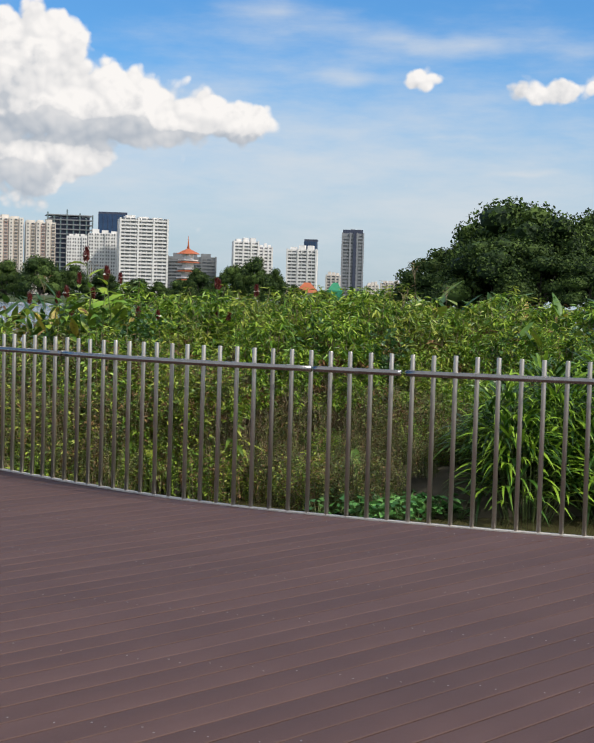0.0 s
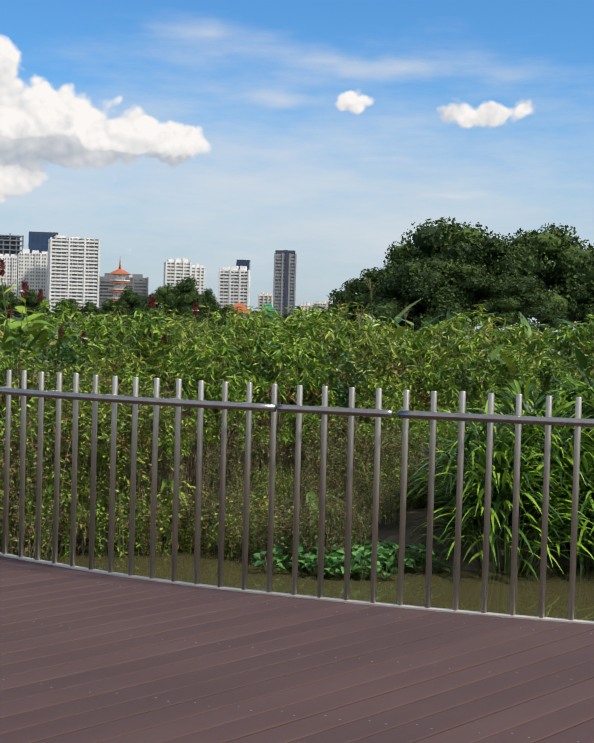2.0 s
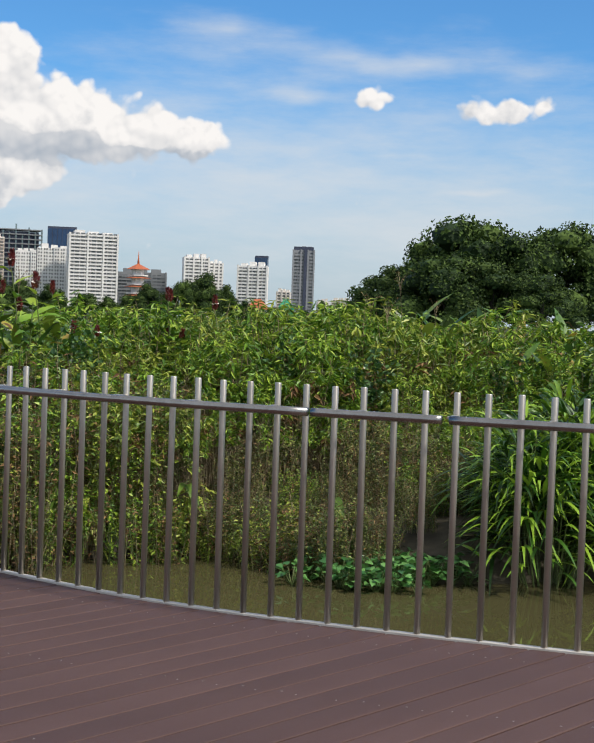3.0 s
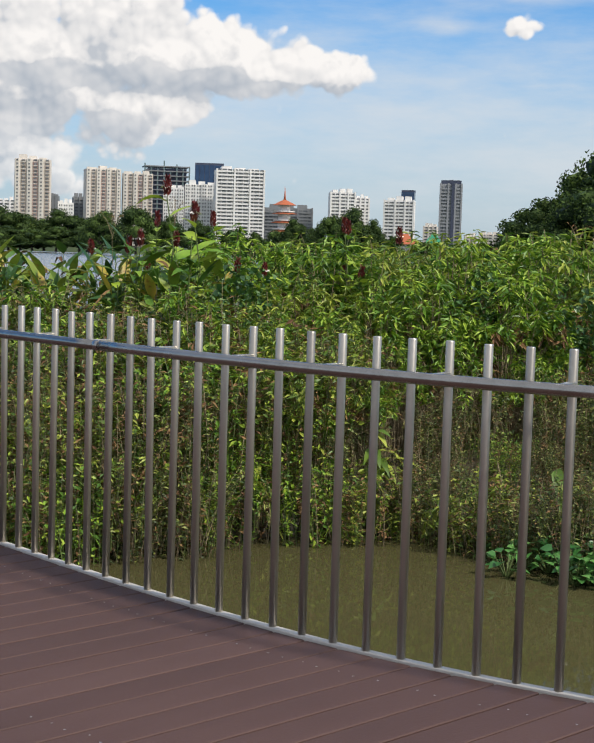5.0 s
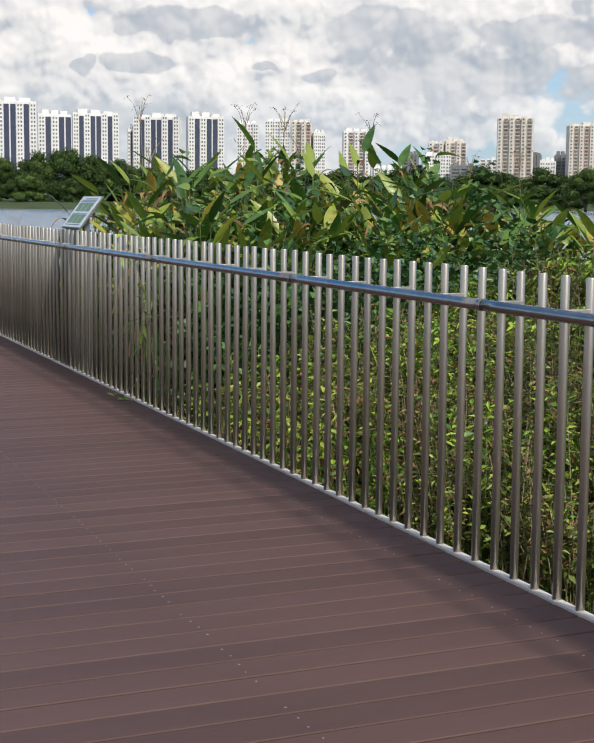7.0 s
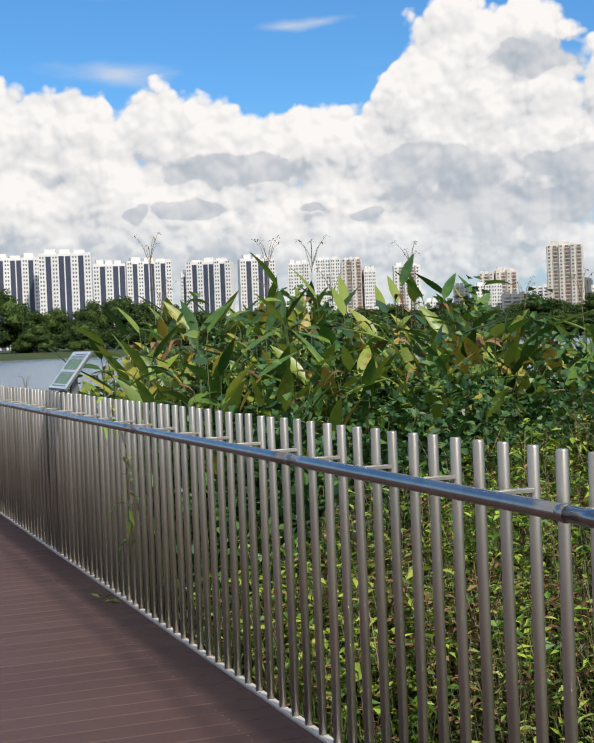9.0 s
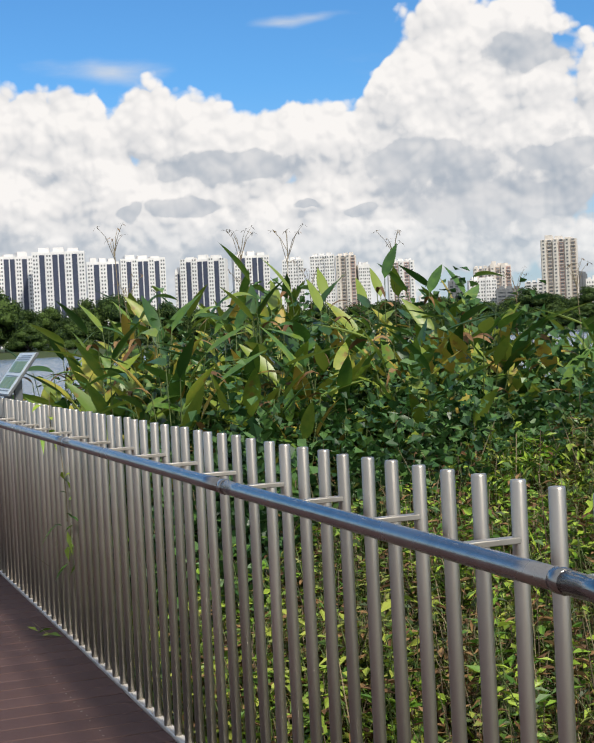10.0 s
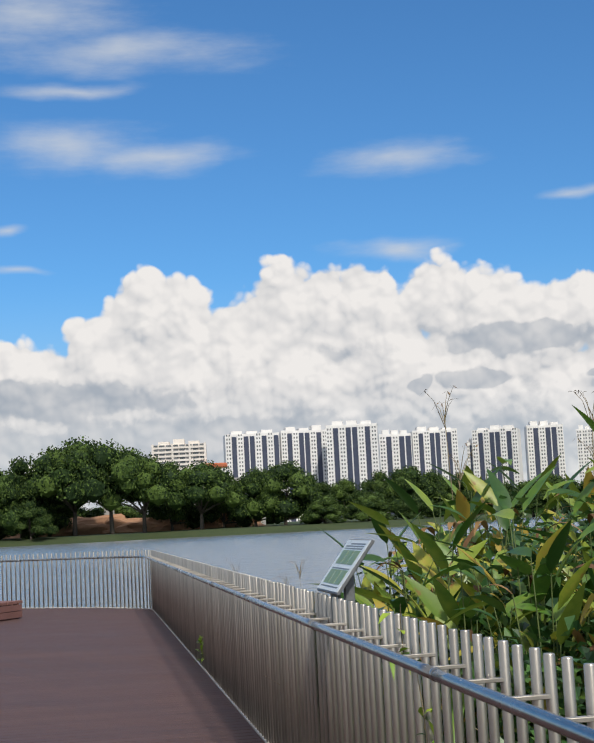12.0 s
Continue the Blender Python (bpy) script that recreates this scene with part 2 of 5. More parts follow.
build_sky()
sun_data = bpy.data.lights.new("sun", "SUN")
sun_data.energy, sun_data.angle, sun_data.color = 4.2, radians(5), (1.0, 0.93, 0.82)
sun = new("sun", sun_data)
sun_way = Vector((math.sin(SUN_TURN) * math.cos(SUN_HIGH), math.cos(SUN_TURN) * math.cos(SUN_HIGH), math.sin(SUN_HIGH)))
sun.matrix_world = look(sun_way * 50, (0, 0, 0))

# ---- materials ----
def material(name, colors, scale=8.0, rough=0.6, metal=0.0, bump=0.0, bump_scale=60.0, piece=0.0, translucent=0.0,
             spots=None, spec=0.5, stretch=(1, 1, 1), where="Object"):
    """A surface with colour noise at two scales, fine relief, and a change from piece to piece."""
    m = bpy.data.materials.new(name)
    m.use_nodes = True
    t = m.node_tree
    n, link = t.nodes, t.links.new
    p = n["Principled BSDF"]
    tc, mp = n.new("ShaderNodeTexCoord"), n.new("ShaderNodeMapping")
    mp.inputs["Scale"].default_value = stretch
    link(tc.outputs[where], mp.inputs[0])
    a, b = n.new("ShaderNodeTexNoise"), n.new("ShaderNodeTexNoise")
    a.inputs["Scale"].default_value, a.inputs["Detail"].default_value = scale, 5
    b.inputs["Scale"].default_value, b.inputs["Detail"].default_value = scale * 7, 4
    link(mp.outputs[0], a.inputs["Vector"]), link(mp.outputs[0], b.inputs["Vector"])
    add = n.new("ShaderNodeMath")
    add.operation = "MULTIPLY_ADD"
    add.inputs[1].default_value, add.inputs[2].default_value = 0.4, 0.0
    link(b.outputs[0], add.inputs[0])
    mix = n.new("ShaderNodeMath")
    mix.operation = "MULTIPLY_ADD"
    mix.inputs[1].default_value = 0.6
    link(a.outputs[0], mix.inputs[0]), link(add.outputs[0], mix.inputs[2])
    value = mix.outputs[0]
    if piece:
        isle, obj = n.new("ShaderNodeNewGeometry"), n.new("ShaderNodeObjectInfo")
        s = n.new("ShaderNodeMath")
        s.operation = "ADD"
        link(isle.outputs["Random Per Island"], s.inputs[0]), link(obj.outputs["Random"], s.inputs[1])
        f = n.new("ShaderNodeMath")
        f.operation = "FRACT"
        link(s.outputs[0], f.inputs[0])
        c = n.new("ShaderNodeMath")
        c.operation = "MULTIPLY_ADD"
        c.inputs[1].default_value, c.inputs[2].default_value = piece, -piece / 2
        link(f.outputs[0], c.inputs[0])
        d = n.new("ShaderNodeMath")
        d.operation = "ADD"
        link(c.outputs[0], d.inputs[0]), link(value, d.inputs[1])
        value = d.outputs[0]
    ramp = n.new("ShaderNodeValToRGB")
    e = ramp.color_ramp.elements
    while len(e) < len(colors):
        e.new(0.5)
    for i, c in enumerate(colors):
        e[i].position = 0.28 + 0.44 * i / max(1, len(colors) - 1)
        e[i].color = (*c, 1)
    link(value, ramp.inputs[0])
    color = ramp.outputs[0]
    if spots:
        share, tint, size = spots
        v = n.new("ShaderNodeTexNoise")
        v.inputs["Scale"].default_value, v.inputs["Detail"].default_value = size, 6
        link(tc.outputs[where], v.inputs["Vector"])
        r = n.new("ShaderNodeMapRange")
        r.inputs[1].default_value, r.inputs[2].default_value = 0.62 - share, 0.70 - share
        link(v.outputs[0], r.inputs[0])
        mx = n.new("ShaderNodeMix")
        mx.data_type = "RGBA"
        link(r.outputs[0], mx.inputs[0]), link(color, mx.inputs[6])
        mx.inputs[7].default_value = (*tint, 1)
        color = mx.outputs[2]
    link(color, p.inputs["Base Color"])
    rr = n.new("ShaderNodeMapRange")
    rr.inputs[3].default_value, rr.inputs[4].default_value = max(0.03, rough - 0.12), min(1, rough + 0.12)
    link(a.outputs[0], rr.inputs[0]), link(rr.outputs[0], p.inputs["Roughness"])
    p.inputs["Metallic"].default_value = metal
    p.inputs["Specular IOR Level"].default_value = spec
    if bump:
        g, bp = n.new("ShaderNodeTexNoise"), n.new("ShaderNodeBump")
        g.inputs["Scale"].default_value, g.inputs["Detail"].default_value = bump_scale, 4
        link(mp.outputs[0], g.inputs["Vector"]), link(g.outputs[0], bp.inputs["Height"])
        bp.inputs["Strength"].default_value, bp.inputs["Distance"].default_value = bump, 0.01
        link(bp.outputs[0], p.inputs["Normal"])
    if translucent:
        tr, ms = n.new("ShaderNodeBsdfTranslucent"), n.new("ShaderNodeMixShader")
        link(color, tr.inputs[0])
        ms.inputs[0].default_value = translucent
        link(p.outputs[0], ms.inputs[1]), link(tr.outputs[0], ms.inputs[2])
        link(ms.outputs[0], n["Material Output"].inputs[0])
    return m


STEEL = material("brushed_steel", [(0.36, 0.335, 0.295), (0.47, 0.437, 0.386), (0.57, 0.532, 0.475)], 3, 0.40, 0.86, 0.05, 300, piece=0.3, stretch=(1, 1, 0.15))
def turned(m, share):
    """Fine turning marks round a tube, which draw highlights out along it."""
    n, link = m.node_tree.nodes, m.node_tree.links.new
    p = n["Principled BSDF"]
    g = n.new("ShaderNodeTangent")
    g.direction_type, g.axis = "RADIAL", "Z"
    link(g.outputs[0], p.inputs["Tangent"])
    p.inputs["Anisotropic"].default_value, p.inputs["Anisotropic Rotation"].default_value = share, 0.25


turned(STEEL, 0.55)
RAIL = material("polished_steel", [(0.27, 0.257, 0.24), (0.35, 0.334, 0.312), (0.43, 0.41, 0.385)], 3, 0.25, 1.0, 0.04, 300, piece=0.15)
PLANK = material("brown_composite_plank", [(0.058, 0.031, 0.0272), (0.075, 0.040, 0.0345), (0.094, 0.052, 0.0450)], 1.2, 0.62, 0, 0.15, 160, piece=0.22,
                 stretch=(0.25, 1, 1), spec=0.35)
DARK = material("deck_underside", [(0.02, 0.017, 0.016), (0.035, 0.03, 0.028)], 2, 0.9)
MUD = material("wet_mud", [(0.03, 0.025, 0.015), (0.06, 0.05, 0.03), (0.08, 0.07, 0.035)], 1.5, 0.8, 0, 0.5, 12)
SCREW = material("zinc_screw", [(0.4, 0.38, 0.36), (0.55, 0.53, 0.5)], 20, 0.4, 0.8)


def water_material():
    m = bpy.data.materials.new("lake_water")
    m.use_nodes = True
    n, link = m.node_tree.nodes, m.node_tree.links.new
    p = n["Principled BSDF"]
    p.inputs["Base Color"].default_value = (0.062, 0.055, 0.016, 1)
    p.inputs["Roughness"].default_value, p.inputs["IOR"].default_value = 0.04, 1.33
    tc = n.new("ShaderNodeTexCoord")
    far = n.new("ShaderNodeMapRange")      # calm by the bank, ruffled out on the lake
    sep = n.new("ShaderNodeSeparateXYZ")
    link(tc.outputs["Object"], sep.inputs[0])
    ln = n.new("ShaderNodeVectorMath")
    ln.operation = "LENGTH"
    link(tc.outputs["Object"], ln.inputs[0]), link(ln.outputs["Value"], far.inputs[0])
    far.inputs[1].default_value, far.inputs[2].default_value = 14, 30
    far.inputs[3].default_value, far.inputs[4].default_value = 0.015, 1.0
    gloss = n.new("ShaderNodeMapRange")
    gloss.inputs[1].default_value, gloss.inputs[2].default_value = 18, 60
    gloss.inputs[3].default_value, gloss.inputs[4].default_value = 0.03, 0.22
    link(ln.outputs["Value"], gloss.inputs[0]), link(gloss.outputs[0], p.inputs["Roughness"])
    body_and_sky = n.new("ShaderNodeMix")          # olive in the shallows; blue-grey far out, the reflected sky put into the colour
    body_and_sky.data_type = "RGBA"
    body_and_sky.inputs[6].default_value, body_and_sky.inputs[7].default_value = (0.068, 0.062, 0.025, 1), (0.17, 0.20, 0.225, 1)
    link(far.outputs[0], body_and_sky.inputs[0]), link(body_and_sky.outputs[2], p.inputs["Base Color"])
    wave = n.new("ShaderNodeTexNoise")
    wave.inputs["Scale"].default_value, wave.inputs["Detail"].default_value = 0.4, 7
    link(tc.outputs["Object"], wave.inputs["Vector"])
    bp = n.new("ShaderNodeBump")
    bp.inputs["Distance"].default_value = 0.45
    link(far.outputs[0], bp.inputs["Strength"]), link(wave.outputs[0], bp.inputs["Height"])
    link(bp.outputs[0], p.inputs["Normal"])
    return m


WATER = water_material()

STRIP = material("pale_aluminium", [(0.50, 0.465, 0.42), (0.64, 0.60, 0.55)], 5, 0.5, 0.25)


# ---- helpers for meshes ----
def mesh_from(name, verts, faces, mat, smooth=False):
    me = bpy.data.meshes.new(name)
    me.from_pydata([tuple(v) for v in verts], [], [tuple(f) for f in faces])
    me.materials.append(mat)
    if smooth:
        me.shade_smooth()
    me.update()
    return me


def part(name, bm, mat, parent, label=""):
    me = bm if isinstance(bm, bpy.types.Mesh) else bpy.data.meshes.new(name)
    if me is not bm:
        bm.to_mesh(me)
        bm.free()
        me.materials.append(mat)
    ob = new(name, me)
    ob.parent = parent
    if label:
        tagged(ob, label)
    return ob


def thing(name, m, label, category, group="", kind=""):
    ob = new(name)
    ob.empty_display_size = 0.1
    ob.matrix_world = m
    return tagged(ob, label, category, group, kind)


def box(bm, x0, x1, y0, y1, z0, z1, bevel=0.0, seg=1, m=None):
    r = bmesh.ops.create_cube(bm, size=1.0, matrix=(m or Matrix()) @ Matrix.Translation(((x0 + x1) / 2, (y0 + y1) / 2, (z0 + z1) / 2)) @ Matrix.Diagonal((x1 - x0, y1 - y0, z1 - z0, 1)))
    if bevel:
        edges = {e for v in r["verts"] for e in v.link_edges}
        bmesh.ops.bevel(bm, geom=list(edges), offset=bevel, segments=seg, affect="EDGES", profile=0.5)
    return bm


def tube_mesh(name, points, radius, mat, sides=10, close=True):
    """A round tube along a line of points; radius may be a list."""
    pts = [Vector(p) for p in points]
    rad = radius if isinstance(radius, (list, tuple)) else [radius] * len(pts)
    verts, faces = [], []
    for i, p in enumerate(pts):
        d = (pts[min(i + 1, len(pts) - 1)] - pts[max(i - 1, 0)]).normalized()
        u = d.cross(Vector((0, 0, 1)) if abs(d.z) < 0.95 else Vector((1, 0, 0))).normalized()
        v = d.cross(u)
        for k in range(sides):
            a = 2 * math.pi * k / sides
            verts.append(p + rad[i] * (math.cos(a) * u + math.sin(a) * v))
    for i in range(len(pts) - 1):
        for k in range(sides):
            a, b = i * sides + k, i * sides + (k + 1) % sides
            faces.append((a, b, b + sides, a + sides))
    if close:
        faces.append(tuple(range(sides))[::-1])
        faces.append(tuple(range((len(pts) - 1) * sides, len(pts) * sides)))
    return mesh_from(name, verts, faces, mat, True)


# ---- the line of the fence ----
STEP, HEAD = 0.1421, 43.3                  # spacing of the bars, course of the straight run
CORNER = 221                               # bars from the start of the count to the far corner


def fence_line():
    at = {21: Vector((-1.776, 6.556))}
    for n in range(21, CORNER):
        at[n + 1] = at[n] + STEP * Vector((-math.cos(radians(HEAD)), math.sin(radians(HEAD))))
    for n in range(CORNER, CORNER + 90):   # the far run turns to the left
        k = n - CORNER
        c = radians(HEAD - min(7.5 * max(0, k), 0) - (HEAD - 16) * min(1, k / 4) - 18 * min(1, max(0, k - 4) / 18))
        at[n + 1] = at[n] + STEP * Vector((-math.cos(c), math.sin(c)))
    course = HEAD
    for n in range(21, -40, -1):           # the bend, tightest in its middle, with the bars a little wider apart
        turn = 0.664 if n > 13 else (1.654 if n > 5 else 0.6)
        course -= turn
        c = radians(course + turn / 2)
        at[n - 1] = at[n] - 1.0456 * STEP * Vector((-math.cos(c), math.sin(c)))
    return at


LINE = fence_line()
FIRST, LAST = min(LINE), max(LINE)


def inward(n):
    """The way from the bars to the deck's side."""
    d = (LINE[min(n + 1, LAST)] - LINE[max(n - 1, FIRST)]).normalized()
    return Vector((-d.y, d.x)) if Vector((-d.y, d.x)).dot(Vector((-1, -1))) > 0 else Vector((d.y, -d.x))


def along(u, off, z):
    n = int(math.floor(u))
    n = max(FIRST, min(LAST - 1, n))
    p = LINE[n].lerp(LINE[n + 1], u - n) + off * inward(n).lerp(inward(n + 1), u - n)
    return Vector((p.x, p.y, z))


# ---- water and ground ----
LEVEL = -0.9
bm = bmesh.new()
bmesh.ops.create_grid(bm, x_segments=2, y_segments=2, size=2400)
me = bpy.data.meshes.new("water")
bm.to_mesh(me)
bm.free()
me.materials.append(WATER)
water = tagged(new("water", me), "olive green lake water, ruffled farther out", "water", kind="structure")
water.location = (0, 0, LEVEL)

# ---- fence ----
TOP, RAIL_Z, RAIL_OFF = 1.146, 1.028, 0.125
fence = thing("fence", Matrix(), "brushed stainless steel fence of close upright bars", "fence")
bar_mesh = tube_mesh("bar", [(0, 0, 0.0), (0, 0, TOP - 0.004), (0, 0, TOP)], [0.016, 0.016, 0.0145], STEEL, 10)
for n in range(FIRST, LAST + 1):
    b = part("bar", bar_mesh, STEEL, fence)
    b.location = (LINE[n].x, LINE[n].y, 0.006 + random.uniform(-0.003, 0.003))
    b.rotation_euler = (random.uniform(-0.004, 0.004), random.uniform(-0.004, 0.004), random.uniform(0, 6))
JOINTS = [FIRST, -26.0, -12.5, -0.85, 3.6, 19.4, 32.5, 45.2, 61.4, 78.1, 98.2, 117, 134, 151, 168, 185, 202, 219, 236, 253, 270, 287, LAST]
for a, b in zip(JOINTS, JOINTS[1:]):
    gap = 0.12 if a == -0.85 or b == -0.85 else 0.006
    us = [a + gap + (b - a - 2 * gap) * i / 14 for i in range(15)]
    rail = part("handrail", tube_mesh("handrail", [along(u, RAIL_OFF, RAIL_Z) for u in us], 0.021, RAIL, 14), RAIL, fence)
    part("sleeve", tube_mesh("sleeve", [along(u, RAIL_OFF, RAIL_Z) for u in (b - 0.12, b - 0.1, b + 0.1, b + 0.12)] if b < LAST else [along(b - 1, RAIL_OFF, RAIL_Z), along(b - 0.9, RAIL_OFF, RAIL_Z)],
                             [0.0205, 0.0228, 0.0228, 0.0205] if b < LAST else 0.022, RAIL, 14), RAIL, rail) if b not in (-0.85, 3.6) else None
bm = box(bmesh.new(), -0.003, RAIL_OFF + 0.012, -0.014, 0.014, -0.006, 0.006, 0.0015)
bracket_mesh = bpy.data.meshes.new("bracket")
bm.to_mesh(bracket_mesh)
bm.free()
bracket_mesh.materials.append(STEEL)
for n in range(FIRST, LAST, 3):
    d = inward(n)
    k = part("bracket", bracket_mesh, STEEL, fence)
    k.matrix_local = pose(LINE[n].x, LINE[n].y, RAIL_Z + 0.012, 0, 0, math.degrees(math.atan2(d.y, d.x)))
curb = bmesh.new()
us = [FIRST + 0.5 * i for i in range((LAST - FIRST) * 2 + 1)]
rows = []
for u in us:
    rows.append([curb.verts.new(along(u, o, z)) for o, z in ((0.017, -0.12), (0.017, 0.008), (0.014, 0.012), (-0.014, 0.012), (-0.017, 0.008), (-0.017, -0.12))])
for r, s in zip(rows, rows[1:]):
    for i in range(6):
        curb.faces.new((r[i], r[(i + 1) % 6], s[(i + 1) % 6], s[i]))
bmesh.ops.recalc_face_normals(curb, faces=curb.faces)
part("base_strip", curb, STRIP, fence, "pale steel base strip along the deck's edge")

# ---- deck ----
PITCH, HALF = 0.155, 0.0735
AX = Vector((math.cos(radians(90 - HEAD)), math.sin(radians(90 - HEAD)), 0))      # along the planks, out to the fence
AY = Vector((-math.cos(radians(HEAD)), math.sin(radians(HEAD)), 0))             # along the straight fence
deck = bmesh.new()
poly = [along(n, 0.012, 0) for n in range(FIRST, LAST + 1)]
back_line = [poly[-1] + Vector((-8, -40, 0)), poly[0] + Vector((14, -30, 0))]
vs = [deck.verts.new((p.x, p.y, -0.035)) for p in poly + back_line]
face = deck.faces.new(vs)
r = bmesh.ops.extrude_face_region(deck, geom=[face])
bmesh.ops.translate(deck, verts=[v for v in r["geom"] if isinstance(v, bmesh.types.BMVert)], vec=(0, 0, -0.25))
bmesh.ops.recalc_face_normals(deck, faces=deck.faces)
me = bpy.data.meshes.new("floor_deck")
deck.to_mesh(me)
deck.free()
me.materials.append(DARK)
floor = tagged(new("floor_deck", me), "boardwalk deck of brown ribbed composite planks", "deck", kind="structure")

# ---- notice board, bench ----
BOARD = material("board_face", [(0.55, 0.60, 0.62), (0.66, 0.70, 0.71)], 6, 0.35, spots=(0.02, (0.4, 0.45, 0.45), 14))
PRINT_G = material("printed_green_photo", [(0.06, 0.13, 0.05), (0.14, 0.22, 0.08), (0.24, 0.28, 0.14)], 22, 0.4)
PRINT_D = material("printed_dark_text", [(0.10, 0.13, 0.15), (0.16, 0.19, 0.21)], 20, 0.5)
FRAME = material("grey_powder_coat", [(0.12, 0.13, 0.135), (0.19, 0.20, 0.205)], 10, 0.5, 0.3)
BENCH = material("reddish_bench_wood", [(0.13, 0.06, 0.05), (0.18, 0.085, 0.07)], 3, 0.6, bump=0.2, bump_scale=40, stretch=(0.2, 1, 1), piece=0.3)


def notice_board():
    """A slanted board on two posts just outside the fence; its long side runs along the fence."""
    s = thing("notice_board", pose(-7.90, 12.47, LEVEL, 0, 0, 180 - HEAD), "slanted pale notice board with two printed pictures, beside the fence", "sign")
    tilt = Matrix.Translation((0, 0, 1.30 - LEVEL)) @ Matrix.Rotation(radians(-53), 4, "X")
    for x in (-0.2, 0.2):
        part("post", box(bmesh.new(), x - 0.025, x + 0.025, -0.01, 0.04, 0, 1.30 - LEVEL - 0.04, 0.004), FRAME, s)
    panel = part("panel", box(bmesh.new(), -0.31, 0.31, -0.165, 0.165, -0.016, 0.0, 0.003, m=tilt), FRAME, s, "grey metal backing tray")
    part("face", box(bmesh.new(), -0.30, 0.30, -0.155, 0.155, 0.0005, 0.004, m=tilt), BOARD, panel, "pale blue-grey printed face")
    for y0, y1 in ((0.03, 0.115), (-0.09, -0.005)):
        for x in (-0.23, -0.07, 0.09):
            part("picture", box(bmesh.new(), x, x + 0.14, y0, y1, 0.004, 0.006, m=tilt), PRINT_G, panel)
    for y in (0.128, 0.018, -0.105, -0.12, -0.135):
        part("text_line", box(bmesh.new(), -0.24, 0.24 - 0.1 * (y < -0.13), y, y + 0.007, 0.004, 0.0055, m=tilt), PRINT_D, panel)


notice_board()


def low_bench():
    b = thing("bench", pose(-24.55, 23.6, 0, 0, 0, 14), "low reddish brown slatted platform bench on the deck", "bench")
    for i in range(5):
        part("seat_slat", box(bmesh.new(), -1.1, 0.6, -0.4 + i * 0.17, -0.25 + i * 0.17, 0.28, 0.34, 0.008), BENCH, b)
    for z in (0.02, 0.15):
        part("side_board", box(bmesh.new(), -1.08, 0.58, -0.39, -0.36, z, z + 0.12, 0.006), BENCH, b)
        part("end_board", box(bmesh.new(), 0.56, 0.59, -0.36, 0.42, z, z + 0.12, 0.006), BENCH, b)
    for x in (-1.0, 0.5):
        part("leg", box(bmesh.new(), x - 0.04, x + 0.04, -0.35, 0.4, 0, 0.28), BENCH, b)


low_bench()

# ---- the far shore and the town ----
CREAM = material("cream_render", [(0.62, 0.57, 0.51), (0.74, 0.69, 0.63)], 0.15, 0.8, bump=0.1, bump_scale=1, piece=0.2)
PALE = material("white_render", [(0.68, 0.665, 0.645), (0.80, 0.785, 0.765)], 0.15, 0.8, bump=0.1, bump_scale=1, piece=0.2)
ROSE = material("rose_render", [(0.42, 0.25, 0.21), (0.52, 0.33, 0.29)], 0.2, 0.8, bump=0.1, bump_scale=1)
TAN = material("tan_recess", [(0.40, 0.31, 0.25), (0.50, 0.40, 0.33)], 0.2, 0.8, bump=0.1, bump_scale=1)
NAVY = material("navy_panel", [(0.03, 0.04, 0.075), (0.06, 0.07, 0.11)], 0.3, 0.5, bump=0.1, bump_scale=1)
GREY = material("grey_panel", [(0.16, 0.17, 0.18), (0.24, 0.25, 0.26)], 0.2, 0.7, bump=0.1, bump_scale=1)
PANE = material("dark_pane", [(0.09, 0.10, 0.11), (0.22, 0.225, 0.23)], 0.4, 0.2, piece=0.6)
BLUE = material("blue_curtain_glass", [(0.02, 0.05, 0.12), (0.04, 0.09, 0.18)], 0.2, 0.12, metal=0.2, piece=0.4)
TEAL = material("teal_lattice", [(0.10, 0.16, 0.17), (0.17, 0.23, 0.24)], 0.3, 0.6)
TILE_RED = material("vermilion_roof_tile", [(0.34, 0.085, 0.035), (0.46, 0.13, 0.05)], 0.4, 0.6, bump=0.3, bump_scale=2)
CONCRETE = material("weathered_concrete", [(0.30, 0.29, 0.27), (0.42, 0.41, 0.39)], 0.2, 0.85, bump=0.2, bump_scale=2)
SOIL = material("orange_soil", [(0.25, 0.13, 0.07), (0.38, 0.22, 0.13)], 0.15, 0.95, bump=0.6, bump_scale=0.8)
TURF = material("bank_grass", [(0.018, 0.032, 0.010), (0.032, 0.052, 0.014), (0.055, 0.065, 0.024)], 0.12, 0.9, bump=0.8, bump_scale=2)
SMOKE = material("smoke_grey_cladding", [(0.22, 0.23, 0.25), (0.31, 0.32, 0.34)], 0.2, 0.7, bump=0.1, bump_scale=1)
NET = material("green_netting", [(0.02, 0.20, 0.10), (0.04, 0.28, 0.15)], 0.4, 0.8)

LOOKS = {"hdb": "cream high-rise flats with tan recessed window bays", "band": "white high-rise flats with banded balconies",
         "white": "white high-rise flats with small windows", "slab": "white slab block with navy vertical panels and window grid",
         "glass": "blue glass office tower", "frame": "dark teal latticed tower under construction", "low": "pale grey mid-rise building",
         "pink": "white tower with rose-red window bays", "red": "low building with a red roof", "grey": "grey tower with a dark glazed stripe and dark cap"}


